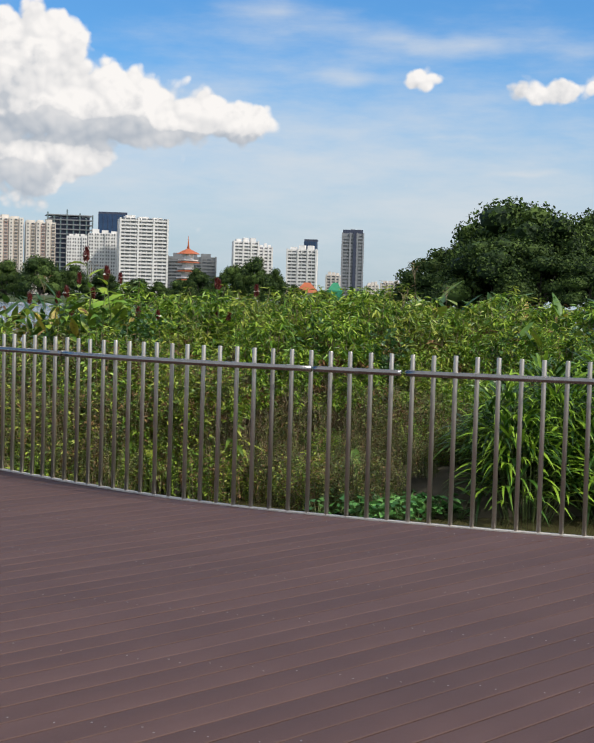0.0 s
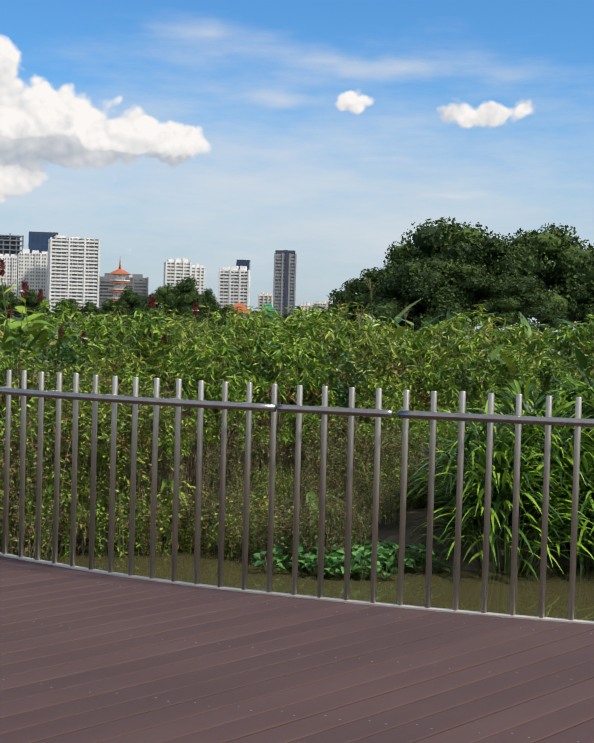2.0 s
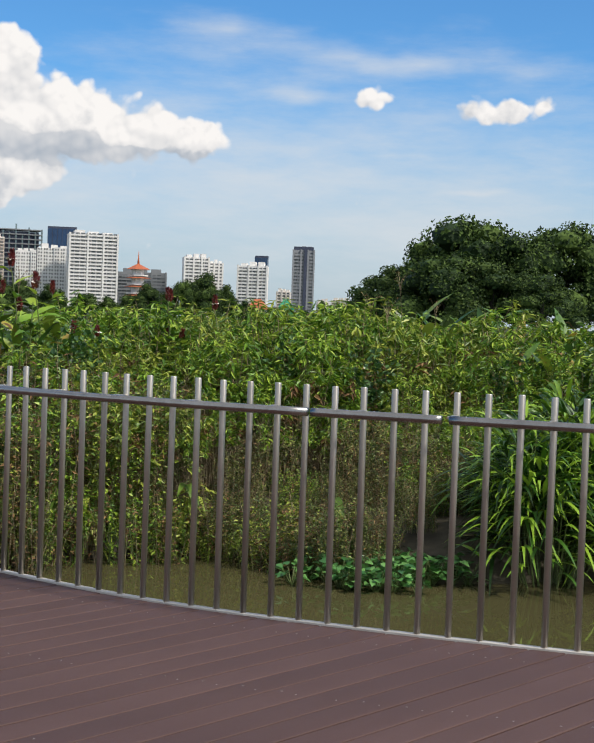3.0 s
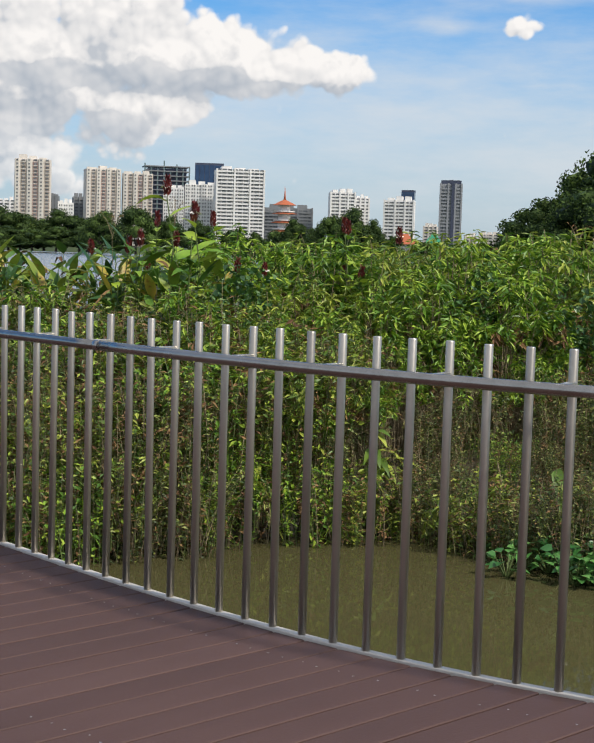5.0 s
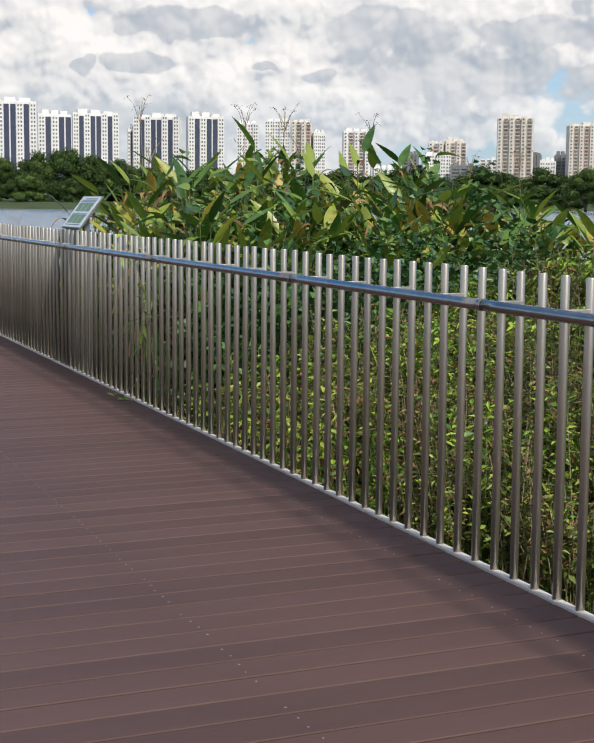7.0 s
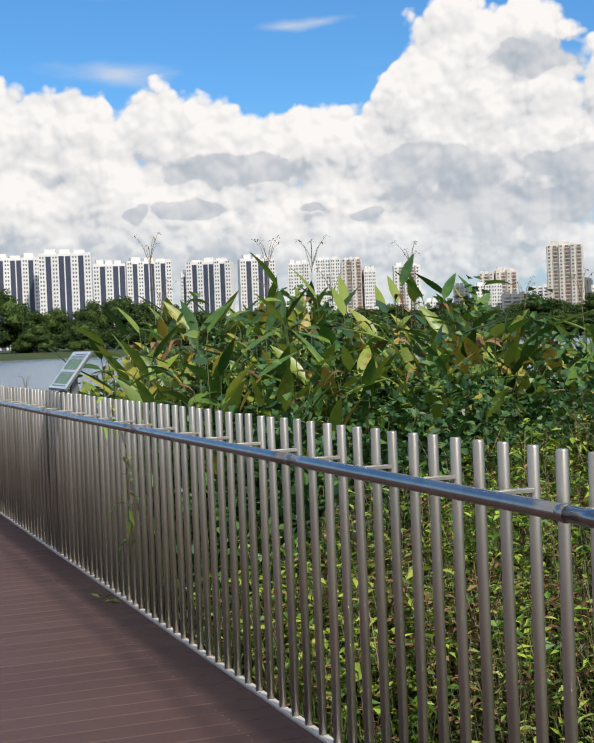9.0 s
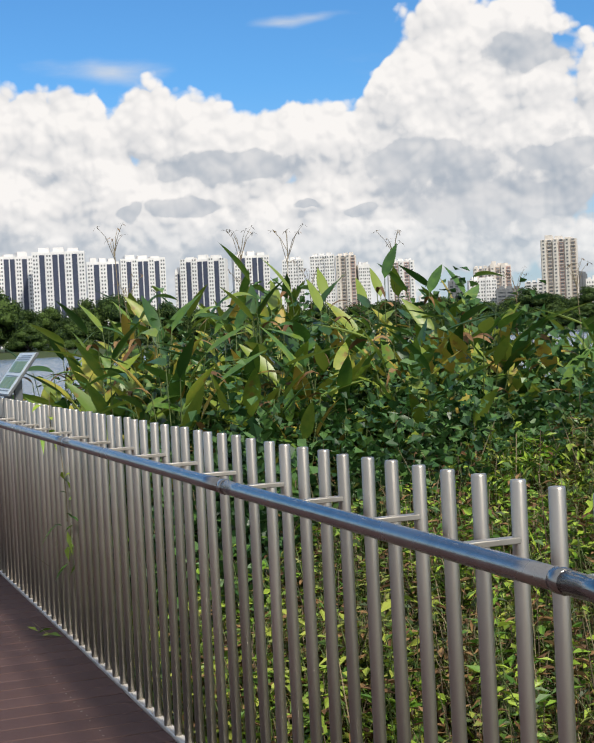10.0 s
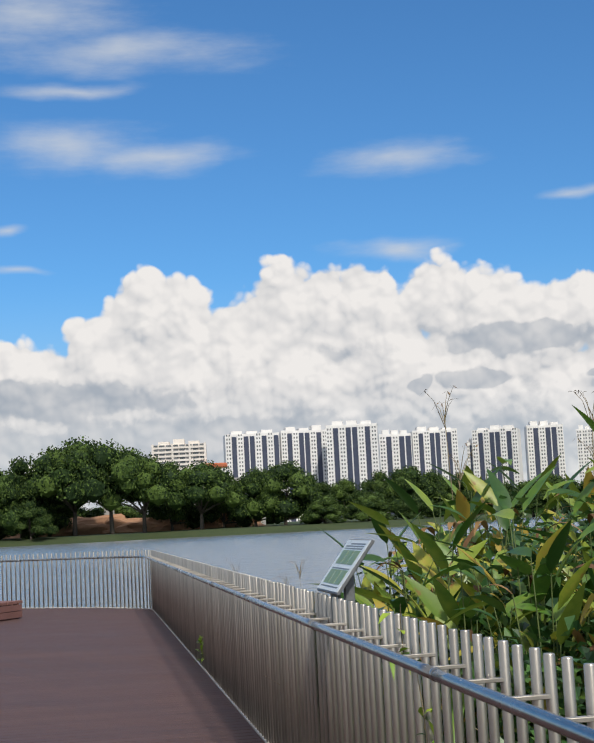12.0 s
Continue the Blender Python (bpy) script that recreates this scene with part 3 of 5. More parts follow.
def rows_of(bm, xs, w, h, y, floors, lift, z0, depth=0.5):
    for i in range(floors):
        z = z0 + i * lift
        for x in xs:
            box(bm, x - w / 2, x + w / 2, y - depth, y + depth, z, z + h)
    return bm


def city_block(style, az, wide, high, far):
    """A far building that faces the lake. Sizes are given for 800 m and grow with the true distance."""
    k = 1.5
    wide, high, far = wide * k, high * k, far * k
    a = radians(az)
    b = thing("building", pose(-math.sin(a) * far, math.cos(a) * far, LEVEL, 0, 0, az + random.uniform(-9, 9)), LOOKS[style], "building", "town on the far shore")
    deep = max(10.0, wide * 0.55)
    main = {"hdb": CREAM, "pink": PALE, "glass": BLUE, "frame": TEAL, "low": random.choice((PALE, CREAM, GREY)), "red": PALE, "grey": SMOKE}.get(style, PALE)
    front = -deep / 2
    lift = 2.9
    floors = max(2, int((high - 3) / lift))
    if style == "frame":
        for x in np.linspace(-wide / 2, wide / 2, 8):
            part("column", box(bmesh.new(), x - 0.6, x + 0.6, front, front + 1.2, 0, high * random.uniform(0.86, 1)), TEAL, b)
        for z in np.arange(4, high * 0.92, 4.4):
            part("floor_slab", box(bmesh.new(), -wide / 2, wide / 2, front - 0.4, deep / 2, z, z + 1.0), GREY, b)
        part("core", box(bmesh.new(), -wide * 0.42, wide * 0.44, front + 2, deep / 2, 0, high * 0.9), NAVY, b)
        return b
    part("wall", box(bmesh.new(), -wide / 2, wide / 2, front, deep / 2, 0, high - 2), main, b)
    if style == "glass":
        for x in np.linspace(-wide / 2, wide / 2, 7):
            part("mullion", box(bmesh.new(), x - 0.15, x + 0.15, front - 0.3, front, 0, high - 2), NAVY, b)
        part("parapet", box(bmesh.new(), -wide / 2, wide / 2, front, deep / 2, high - 2, high), NAVY, b)
        return b
    if style == "red":
        part("roof", box(bmesh.new(), -wide / 2 - 1, wide / 2 + 1, front - 1, deep / 2, high - 3.5, high, 0.8), TILE_RED, b)
        tagged(part("window", rows_of(bmesh.new(), np.linspace(-wide * 0.4, wide * 0.4, 5), 1.4, 1.4, front, floors, lift, 3), PANE, b), kind="stuff")
        return b
    # lift heads and tanks on the roof
    for i in range(3):
        x = (-0.28 + 0.28 * i) * wide
        part("roof_house", box(bmesh.new(), x - wide * 0.1, x + wide * 0.1, front + 2, deep / 2 - 2, high - 2, high + random.uniform(-0.6, 1.8)), main, b)
    bays = max(3, int(wide / 4.2))
    xs = (np.arange(bays) + 0.5) / bays * wide - wide / 2
    pitch = wide / bays
    if style in ("band", "low", "grey"):
        ledge = bmesh.new()
        for i in range(floors):
            box(ledge, -wide / 2 - 0.2, wide / 2 + 0.2, front - 1.0, front, 2 + i * lift, 3.3 + i * lift)
        tagged(part("balcony", ledge, main, b), kind="stuff")
        for x in xs:
            tagged(part("window", rows_of(bmesh.new(), [x], pitch * 0.8, 1.15, front - 0.2, floors, lift, 3.5, 0.25), PANE, b), kind="stuff")
        for x in (-wide / 2 + 0.6, -wide * 0.12, wide * 0.2, wide / 2 - 0.6):
            part("pier", box(bmesh.new(), x - 0.7, x + 0.7, front - 1.4, front, 0, high - 1.4), main, b)
        if style == "grey":
            part("glazed_stripe", box(bmesh.new(), wide * 0.02, wide * 0.16, front - 1.8, front, 0, high - 1), NAVY, b)
            part("cap", box(bmesh.new(), -wide * 0.45, wide * 0.45, front + 1, deep / 2 - 1, high - 2, high + 1.2), NAVY, b)
    elif style in ("hdb", "pink"):
        for i, x in enumerate(xs):
            bay = i % 2 == 1
            if bay:
                part("recess", box(bmesh.new(), x - pitch * 0.42, x + pitch * 0.42, front - 0.3, front, 1, high - 3.5), ROSE if style == "pink" or i % 4 == 3 else TAN, b)
            else:
                part("pier", box(bmesh.new(), x - pitch * 0.36, x + pitch * 0.36, front - 1.6, front, 0, high - 2 + random.uniform(0, 1.5)), main, b)
            tagged(part("window", rows_of(bmesh.new(), [x], pitch * (0.55 if bay else 0.3), 1.15, front - (0.4 if bay else 1.6), floors, lift, 2.6, 0.3), PANE, b), kind="stuff")
            if bay:
                tagged(part("ledge", rows_of(bmesh.new(), [x], pitch * 0.84, 0.5, front - 0.5, floors, lift, 1.6, 0.35), main, b), kind="stuff")
    else:
        for i, x in enumerate(xs):
            if style == "slab" and i % 5 in (1, 3, 4):
                part("panel", box(bmesh.new(), x - pitch * 0.4, x + pitch * 0.4, front - 0.25, front, 0, high - 4), NAVY, b)
            else:
                out_by = 1.2 if i % 3 == 0 else 0.4
                part("pier", box(bmesh.new(), x - pitch * 0.5, x + pitch * 0.5, front - out_by, front, 0, high - 2 + random.uniform(-1, 1)), main, b)
                tagged(part("window", rows_of(bmesh.new(), [x - pitch * 0.2, x + pitch * 0.22], pitch * 0.22, 1.4, front - out_by, floors, lift, 2.6, 0.2), PANE, b), kind="stuff")
    return b


city_block('hdb', 12.30, 20.0, 46.8, 800)
city_block('hdb', 10.87, 17.0, 45.2, 800)
city_block('frame', 9.72, 28.0, 57.4, 880)
city_block('glass', 7.93, 17.6, 54.8, 860)
city_block('white', 9.37, 11.7, 37.9, 800)
city_block('white', 8.23, 18.4, 39.1, 780)
city_block('band', 6.69, 26.5, 46.6, 760)
city_block('low', 4.62, 29.1, 28.8, 820)
city_block('band', 2.42, 14.8, 38.1, 800)
city_block('band', 1.59, 8.6, 35.6, 810)
city_block('band', 0.03, 17.6, 34.4, 800)
city_block('glass', -0.32, 8.1, 42.9, 880)
city_block('grey', -2.05, 12.8, 44.5, 800)
city_block('low', -1.29, 9.3, 22.1, 900)
city_block('low', -2.92, 7.7, 16.6, 900)
city_block('low', -3.69, 12.9, 17.9, 900)
city_block('hdb', 18.27, 8.7, 36.9, 800)
city_block('hdb', 17.51, 12.1, 38.3, 800)
city_block('white', 18.26, 15.4, 29.7, 780)
city_block('low', 17.16, 14.2, 23.7, 770)
city_block('low', 16.14, 10.3, 27.2, 800)
city_block('hdb', 15.08, 18.8, 48.5, 760)
city_block('low', 14.20, 4.7, 30.9, 800)
city_block('white', 13.75, 8.3, 26.4, 770)
city_block('low', 13.17, 8.9, 31.3, 820)
city_block('hdb', 23.79, 11.4, 48.5, 800)
city_block('white', 23.09, 6.8, 42.5, 800)
city_block('pink', 21.55, 15.5, 43.7, 800)
city_block('low', 20.42, 12.1, 22.9, 800)
city_block('low', 19.30, 8.7, 30.5, 800)
city_block('white', 26.00, 12.3, 47.5, 800)
city_block('white', 24.77, 14.1, 48.7, 800)
city_block('slab', 39.77, 27.2, 48.6, 700)
city_block('slab', 37.63, 24.0, 49.7, 710)
city_block('slab', 35.56, 25.2, 49.9, 690)
city_block('slab', 33.84, 16.7, 46.1, 720)
city_block('slab', 32.24, 23.4, 47.3, 730)
city_block('slab', 30.75, 3.7, 40.5, 740)
city_block('slab', 29.66, 23.8, 46.5, 740)
city_block('slab', 27.75, 19.2, 47.9, 750)
city_block('low', 42.72, 24.6, 41.3, 640)
city_block('red', 41.29, 9.0, 30.4, 630)
city_block('low', 48.44, 12.7, 33.0, 640)


def pagoda():
    far = 1000.0
    a = radians(4.79)
    p = thing("pagoda", pose(-math.sin(a) * far, math.cos(a) * far, LEVEL, 0, 0, 30), "white tiered pagoda with vermilion tiled roofs and a spire", "pagoda")
    for i in range(5):
        z, r = 9.3 + i * 6.4, 10.6 - i * 0.6
        if i == 0:
            part("plinth", box(bmesh.new(), -6, 6, -6, 6, -2, 6.5, 0.3), PALE, p)
        bm = bmesh.new()
        bmesh.ops.create_cone(bm, cap_ends=True, segments=8, radius1=r * 0.54, radius2=r * 0.52, depth=4.9, matrix=Matrix.Translation((0, 0, z - 1.2)))
        part("storey", bm, PALE, p)
        bm = bmesh.new()
        top = i == 4
        bmesh.ops.create_cone(bm, cap_ends=True, segments=8, radius1=r * 1.12, radius2=r * (0.12 if top else 0.66), depth=4.4 if top else 1.5, matrix=Matrix.Translation((0, 0, z + (3.0 if top else 1.6))))
        for v in bm.verts:
            d = math.hypot(v.co.x, v.co.y)
            if d > r:
                v.co.z += 0.5
        part("roof", bm, TILE_RED, p)
        bm = bmesh.new()
        bmesh.ops.create_cone(bm, cap_ends=True, segments=8, radius1=r * 0.95, radius2=r * 0.95, depth=0.7, matrix=Matrix.Translation((0, 0, z - 3.2)))
        part("gallery", bm, PALE, p)
    part("spire", tube_mesh("spire", [(0, 0, 38.5), (0, 0, 43), (0, 0, 49.5)], [1.2, 0.6, 0.1], TILE_RED, 8), TILE_RED, p)


pagoda()


def pavilion(az, far, z, w, mat, label, tile):
    a = radians(az)
    p = thing("pavilion", pose(-math.sin(a) * far, math.cos(a) * far, LEVEL, 0, 0, az), label, "pavilion")
    part("wall", box(bmesh.new(), -w * 0.42, w * 0.42, -4, 4, 0, z * 0.75), mat, p)
    bm = bmesh.new()
    bmesh.ops.create_cone(bm, cap_ends=True, segments=4, radius1=w * 0.72, radius2=w * 0.18, depth=z * 0.4, matrix=Matrix.Translation((0, 0, z * 0.85)) @ Matrix.Rotation(radians(45), 4, "Z"))
    part("roof", bm, tile, p)


pavilion(-0.21, 620, 11.5, 11, PALE, "small pavilion with an orange tiled roof", TILE_RED)
pavilion(-1.39, 600, 11.5, 8, NET, "low structure wrapped in green netting", NET)

# the far banks
def bank(az0, az1, near, deep, high, name, label):
    bm = bmesh.new()
    rings = []
    steps = 60
    for i in range(steps + 1):
        a = radians(az0 + (az1 - az0) * i / steps)
        wob = 10 * noise.noise((i * 0.21, near * 0.01, 0))
        row = []
        for d, z in ((0, -0.4), (3, 0.5), (10, high * 0.6), (deep, high), (deep + 5, -1)):
            row.append(bm.verts.new((-math.sin(a) * (near + wob + d), math.cos(a) * (near + wob + d), LEVEL + z)))
        rings.append(row)
    for r, s in zip(rings, rings[1:]):
        for i in range(4):
            bm.faces.new((r[i], r[i + 1], s[i + 1], s[i]))
    bmesh.ops.recalc_face_normals(bm, faces=bm.faces)
    me = bpy.data.meshes.new(name)
    bm.to_mesh(me)
    bm.free()
    me.materials.append(TURF)
    tagged(new(name, me), label, "bank", kind="structure")


bank(30, 62, 385, 120, 3.0, "ground_west", "grassy far bank of the lake")
bank(-30, 31, 520, 900, 4.0, "ground_north", "wooded far bank of the lake")

# viaduct and earthworks behind the trees of the west bank
def viaduct():
    v = thing("viaduct", pose(-math.sin(radians(44)) * 450, math.cos(radians(44)) * 450, LEVEL, 0, 0, 44), "grey concrete viaduct on piers beyond the trees", "bridge")
    part("beam", box(bmesh.new(), -75, 45, -4, 4, 14.5, 16.6, 0.3), CONCRETE, v)
    part("parapet", box(bmesh.new(), -75, 45, -4.3, -4.0, 16.6, 17.8), CONCRETE, v)
    for x in (-60, -36, -12, 12, 36):
        part("pier", box(bmesh.new(), x - 1.6, x + 1.6, -2, 2, 2, 14.5, 0.4), CONCRETE, v)


viaduct()
for az, far, w, h in ((47.0, 432, 22, 6), (44.6, 430, 16, 5), (42.2, 428, 14, 7), (40.6, 432, 10, 4)):
    bm = bmesh.new()
    bmesh.ops.create_icosphere(bm, subdivisions=4, radius=1)
    for v in bm.verts:
        v.co = Vector((v.co.x * w, v.co.y * 6, max(0, v.co.z) * h)) * (1 + 0.35 * noise.fractal(v.co * 2 + Vector((az, 0, 0)), 1, 2, 4))
    me = bpy.data.meshes.new("soil_heap")
    bm.to_mesh(me)
    bm.free()
    me.materials.append(SOIL)
    o = tagged(new("soil_heap", me), "heap of bare orange soil on the far bank", "soil heap", "earthworks")
    o.matrix_world = pose(-math.sin(radians(az)) * far, math.cos(radians(az)) * far, LEVEL + 1.5, 0, 0, az)

# ---- trees ----
BARK = material("grey_brown_bark", [(0.06, 0.05, 0.04), (0.12, 0.10, 0.08)], 1.5, 0.9, bump=0.8, bump_scale=8, stretch=(1, 1, 0.2))
CROWN = material("dark_tree_leaf", [(0.014, 0.032, 0.008), (0.032, 0.064, 0.013), (0.085, 0.137, 0.028)], 0.25, 0.65, piece=1.0, translucent=0.12, spec=0.2)
CROWN_2 = material("mid_tree_leaf", [(0.013, 0.032, 0.007), (0.030, 0.061, 0.013), (0.062, 0.100, 0.022)], 0.25, 0.65, piece=0.9, translucent=0.12, spec=0.2)


def clump_mesh(name, lobes, count, size, mat, seed):
    """Leaf sprays set on the outside of many lobes."""
    rng = np.random.default_rng(seed)
    lobes = np.array(lobes, float)
    weight = lobes[:, 3] * lobes[:, 4]
    pick = rng.choice(len(lobes), count, p=weight / weight.sum())
    d = rng.normal(size=(count, 3))
    d[:, 2] = np.abs(d[:, 2]) * 1.0 - 0.45
    d /= np.linalg.norm(d, axis=1, keepdims=True)
    lb = lobes[pick]
    rad = np.stack([lb[:, 3], lb[:, 3], lb[:, 4]], 1)
    c = lb[:, :3] + d * rad * rng.uniform(0.72, 1.06, (count, 1))
    nrm = d + rng.normal(size=(count, 3)) * 0.45
    nrm /= np.linalg.norm(nrm, axis=1, keepdims=True)
    t = np.cross(nrm, rng.normal(size=(count, 3)))
    t /= np.linalg.norm(t, axis=1, keepdims=True)
    b = np.cross(nrm, t)
    s = size * rng.uniform(0.5, 1.3, (count, 1))
    verts = np.empty((count, 6, 3))
    for k in range(6):
        ang = 2 * math.pi * k / 6
        r = rng.uniform(0.45, 1.0, (count, 1)) * s
        verts[:, k] = c + r * (math.cos(ang) * t + 0.7 * math.sin(ang) * b) - nrm * r * (0.35 if k % 2 else 0.0)
    faces = np.arange(count * 6).reshape(count, 6)
    return mesh_from(name, verts.reshape(-1, 3).tolist(), faces.tolist(), mat)


def tree_kind(seed, tall, wide, mat, leaves=6500, size=0.42, low=0.62, fork=0.16):
    """A broad tree: tapered trunk, limbs, and a crown of many sprays on uneven lobes."""
    rng = random.Random(seed)
    t = thing("tree", Matrix(), "broad dark green tree on the far bank", "tree", "trees on the far bank")
    fork = tall * fork
    part("trunk", tube_mesh("trunk", [(0, 0, -0.5), (0.1, 0, fork * 0.5), (0.25, 0.1, fork)], [tall * 0.035, tall * 0.028, tall * 0.022], BARK, 8), BARK, t)
    lobes = []
    for i in range(19):
        a = i * 2.4 + rng.uniform(-0.4, 0.4)
        ring = math.sqrt((i + 0.6) / 19)
        x, y = math.cos(a) * ring * wide * 0.40, math.sin(a) * ring * wide * 0.40
        z = tall * (0.80 - low * ring ** 2) + rng.uniform(-0.06, 0.06) * tall
        r = wide * rng.uniform(0.15, 0.21)
        lobes.append((x, y, z, r, r * 0.72))
        if i % 3 == 0:
            part("limb", tube_mesh("limb", [(0.2, 0.1, fork * 0.9), (x * 0.4, y * 0.4, (fork + z) / 2), (x * 0.9, y * 0.9, z)], [tall * 0.016, tall * 0.011, tall * 0.004], BARK, 6), BARK, t)
    part("crown", clump_mesh("crown", lobes, leaves, size, mat, seed), mat, t)
    core = bmesh.new()
    for x, y, z, r, h in lobes:
        bmesh.ops.create_icosphere(core, subdivisions=1, radius=1, matrix=Matrix.Translation((x, y, z)) @ Matrix.Diagonal((r * 0.72, r * 0.72, h * 0.72, 1)))
    part("inner_crown", core, mat, t, "dense shaded inside of the crown")
    return t


KINDS = [tree_kind(3, 20, 24, CROWN), tree_kind(8, 18, 20, CROWN_2), tree_kind(21, 22, 22, CROWN, 6800), tree_kind(27, 20, 24, CROWN, 6000, 0.42, 0.36, 0.3)]
USED = set()


def plant_tree(kind, az, far, top, wide=1.0, base=0.6):
    """A tree whose top stands at a given height over the eye line's level, at a bearing and distance."""
    a = radians(az)
    tall = (20, 18, 22, 20)[kind]
    k = (top - LEVEL - base) / (tall * 0.93)
    m = pose(-math.sin(a) * far, math.cos(a) * far, LEVEL + base, 0, 0, random.uniform(0, 360))
    if kind not in USED:
        USED.add(kind)
        ob = KINDS[kind]
        ob.matrix_world = m
    else:
        ob = copy_thing(KINDS[kind], m)
    ob.scale = (k * wide, k * wide, k)
    return ob


# the great trees to the north-east
for row in ((0, -9.1, 300, 26.0, 1.05), (2, -7.4, 310, 21.5, 1.0), (1, -5.6, 305, 14.5, 1.1), (2, -10.9, 290, 22.0, 0.9), (0, -12.8, 300, 25.0, 1.0),
            (1, -14.5, 300, 20.0, 1.1), (0, -8.2, 285, 17.0, 1.2), (1, -10.0, 280, 15.0, 1.2), (2, -12.0, 275, 13.0, 1.2), (1, -4.9, 330, 9.0, 1.2), (1, -6.6, 290, 11, 1.2)):
    plant_tree(*row)
# by the pagoda
for row in ((2, 2.05, 420, 16.0, 0.75), (0, 2.9, 420, 13.2, 0.7), (1, 1.2, 425, 12.2, 0.7), (1, 4.35, 400, 11.2, 0.75), (0, 5.1, 410, 8.0, 0.9), (2, 3.6, 430, 9.5, 0.8),
            (0, 10.9, 400, 13.5, 0.9), (2, 12.3, 410, 12.4, 0.95), (1, 9.6, 405, 11.0, 0.95), (1, 8.3, 420, 10.2, 0.9), (0, 6.9, 430, 8.2, 1.0), (2, 6.0, 430, 7.6, 1.0),
            (1, 0.3, 440, 7.5, 1.0), (0, -0.9, 440, 6.2, 1.0), (2, -2.2, 440, 5.5, 1.0), (1, -3.4, 440, 6.2, 1.0)):
    plant_tree(*row)
# the long wood to the north-west
for i in range(22):
    az = 13.0 + i * 0.86
    plant_tree(i % 3, az + random.uniform(-0.2, 0.2), 470 + random.uniform(-15, 15), 12.0 + 1.6 * math.sin(i * 1.9) + random.uniform(-0.7, 0.9), 1.25)
for i in range(20):
    plant_tree((i + 1) % 3, 13.2 + i * 0.95, 440 + random.uniform(-10, 10), 7.0 + random.uniform(-1, 1.2), 1.6)
# the west bank
for row in ((0, 50.3, 400, 21.5, 0.8), (1, 49.0, 415, 24.0, 0.8), (3, 46.9, 410, 28.0, 0.82), (3, 45.4, 405, 26.5, 0.8), (3, 44.1, 405, 22.5, 0.85), (1, 43.0, 420, 21.5, 0.7), (3, 41.8, 405, 20.0, 0.9),
            (1, 40.9, 420, 17.5, 0.8), (2, 39.6, 410, 18.5, 0.85), (0, 38.4, 412, 20.0, 0.9), (1, 37.2, 420, 15.5, 0.9), (2, 36.0, 425, 14.5, 0.95), (1, 34.6, 420, 15.5, 0.9), (0, 33.4, 420, 17.0, 0.9),
            (2, 32.3, 425, 15.5, 0.9), (1, 31.2, 430, 14.0, 0.95), (0, 30.2, 440, 12.0, 1.0), (1, 51.6, 400, 22.0, 0.9), (2, 53.2, 400, 24.0, 0.9),
            (1, 48.6, 395, 11.0, 1.0), (2, 47.9, 420, 20.0, 0.9), (0, 48.4, 450, 22.0, 0.9), (2, 36.8, 402, 9.0, 1.2), (0, 35.0, 402, 9.0, 1.2), (1, 33.0, 402, 8.5, 1.2), (2, 50.8, 392, 9.0, 1.1)):
    plant_tree(*row)
for i in range(15):                                # undergrowth behind the west bank's trees
    plant_tree((0, 1)[i % 2], 39.5 + i * 0.95, 462 + random.uniform(-6, 6), 9.5 + random.uniform(-1.5, 2.5), 1.5)

# ---- plants beyond the fence ----
HERB = material("herb_leaf", [(0.06, 0.145, 0.012), (0.16, 0.31, 0.023), (0.32, 0.44, 0.043)], 1.2, 0.5, piece=0.9, translucent=0.24)
HERB_Y = material("yellow_green_leaf", [(0.085, 0.16, 0.015), (0.21, 0.30, 0.03), (0.36, 0.41, 0.06)], 1.2, 0.5, piece=0.9, translucent=0.24)
SCRUB = material("olive_scrub_leaf", [(0.028, 0.052, 0.008), (0.085, 0.13, 0.022), (0.21, 0.24, 0.05)], 1.2, 0.6, piece=1.0, translucent=0.15)
FLOAT = material("water_plant_leaf", [(0.035, 0.13, 0.03), (0.08, 0.23, 0.05), (0.15, 0.33, 0.09)], 2, 0.35, piece=0.8, translucent=0.2)
DRY = material("dry_stem", [(0.11, 0.085, 0.05), (0.21, 0.165, 0.095), (0.31, 0.25, 0.15)], 3, 0.9, piece=0.8)
STALK = material("green_stalk", [(0.07, 0.11, 0.03), (0.13, 0.17, 0.05)], 4, 0.6, piece=0.4)
BROAD = material("broad_leaf", [(0.026, 0.080, 0.013), (0.058, 0.14, 0.02), (0.105, 0.205, 0.028), (0.20, 0.27, 0.036)], 2.5, 0.4, piece=0.85, translucent=0.22, bump=0.15, bump_scale=25)
BROAD_Y = material("yellowing_broad_leaf", [(0.11, 0.19, 0.02), (0.20, 0.27, 0.03), (0.31, 0.32, 0.04), (0.40, 0.29, 0.05)], 3, 0.45, piece=0.6, translucent=0.22, spots=(0.0, (0.22, 0.10, 0.03), 9))
BROAD_B = material("withered_leaf", [(0.10, 0.05, 0.018), (0.17, 0.09, 0.03), (0.25, 0.15, 0.06)], 5, 0.8, piece=0.8, translucent=0.1)
IVY = material("creeper_leaf", [(0.020, 0.065, 0.018), (0.042, 0.115, 0.028), (0.08, 0.17, 0.04)], 2, 0.42, piece=0.8, translucent=0.18)
STRAP = material("strap_leaf", [(0.014, 0.048, 0.006), (0.055, 0.15, 0.013), (0.25, 0.41, 0.034)], 1.5, 0.36, piece=0.9, translucent=0.2)
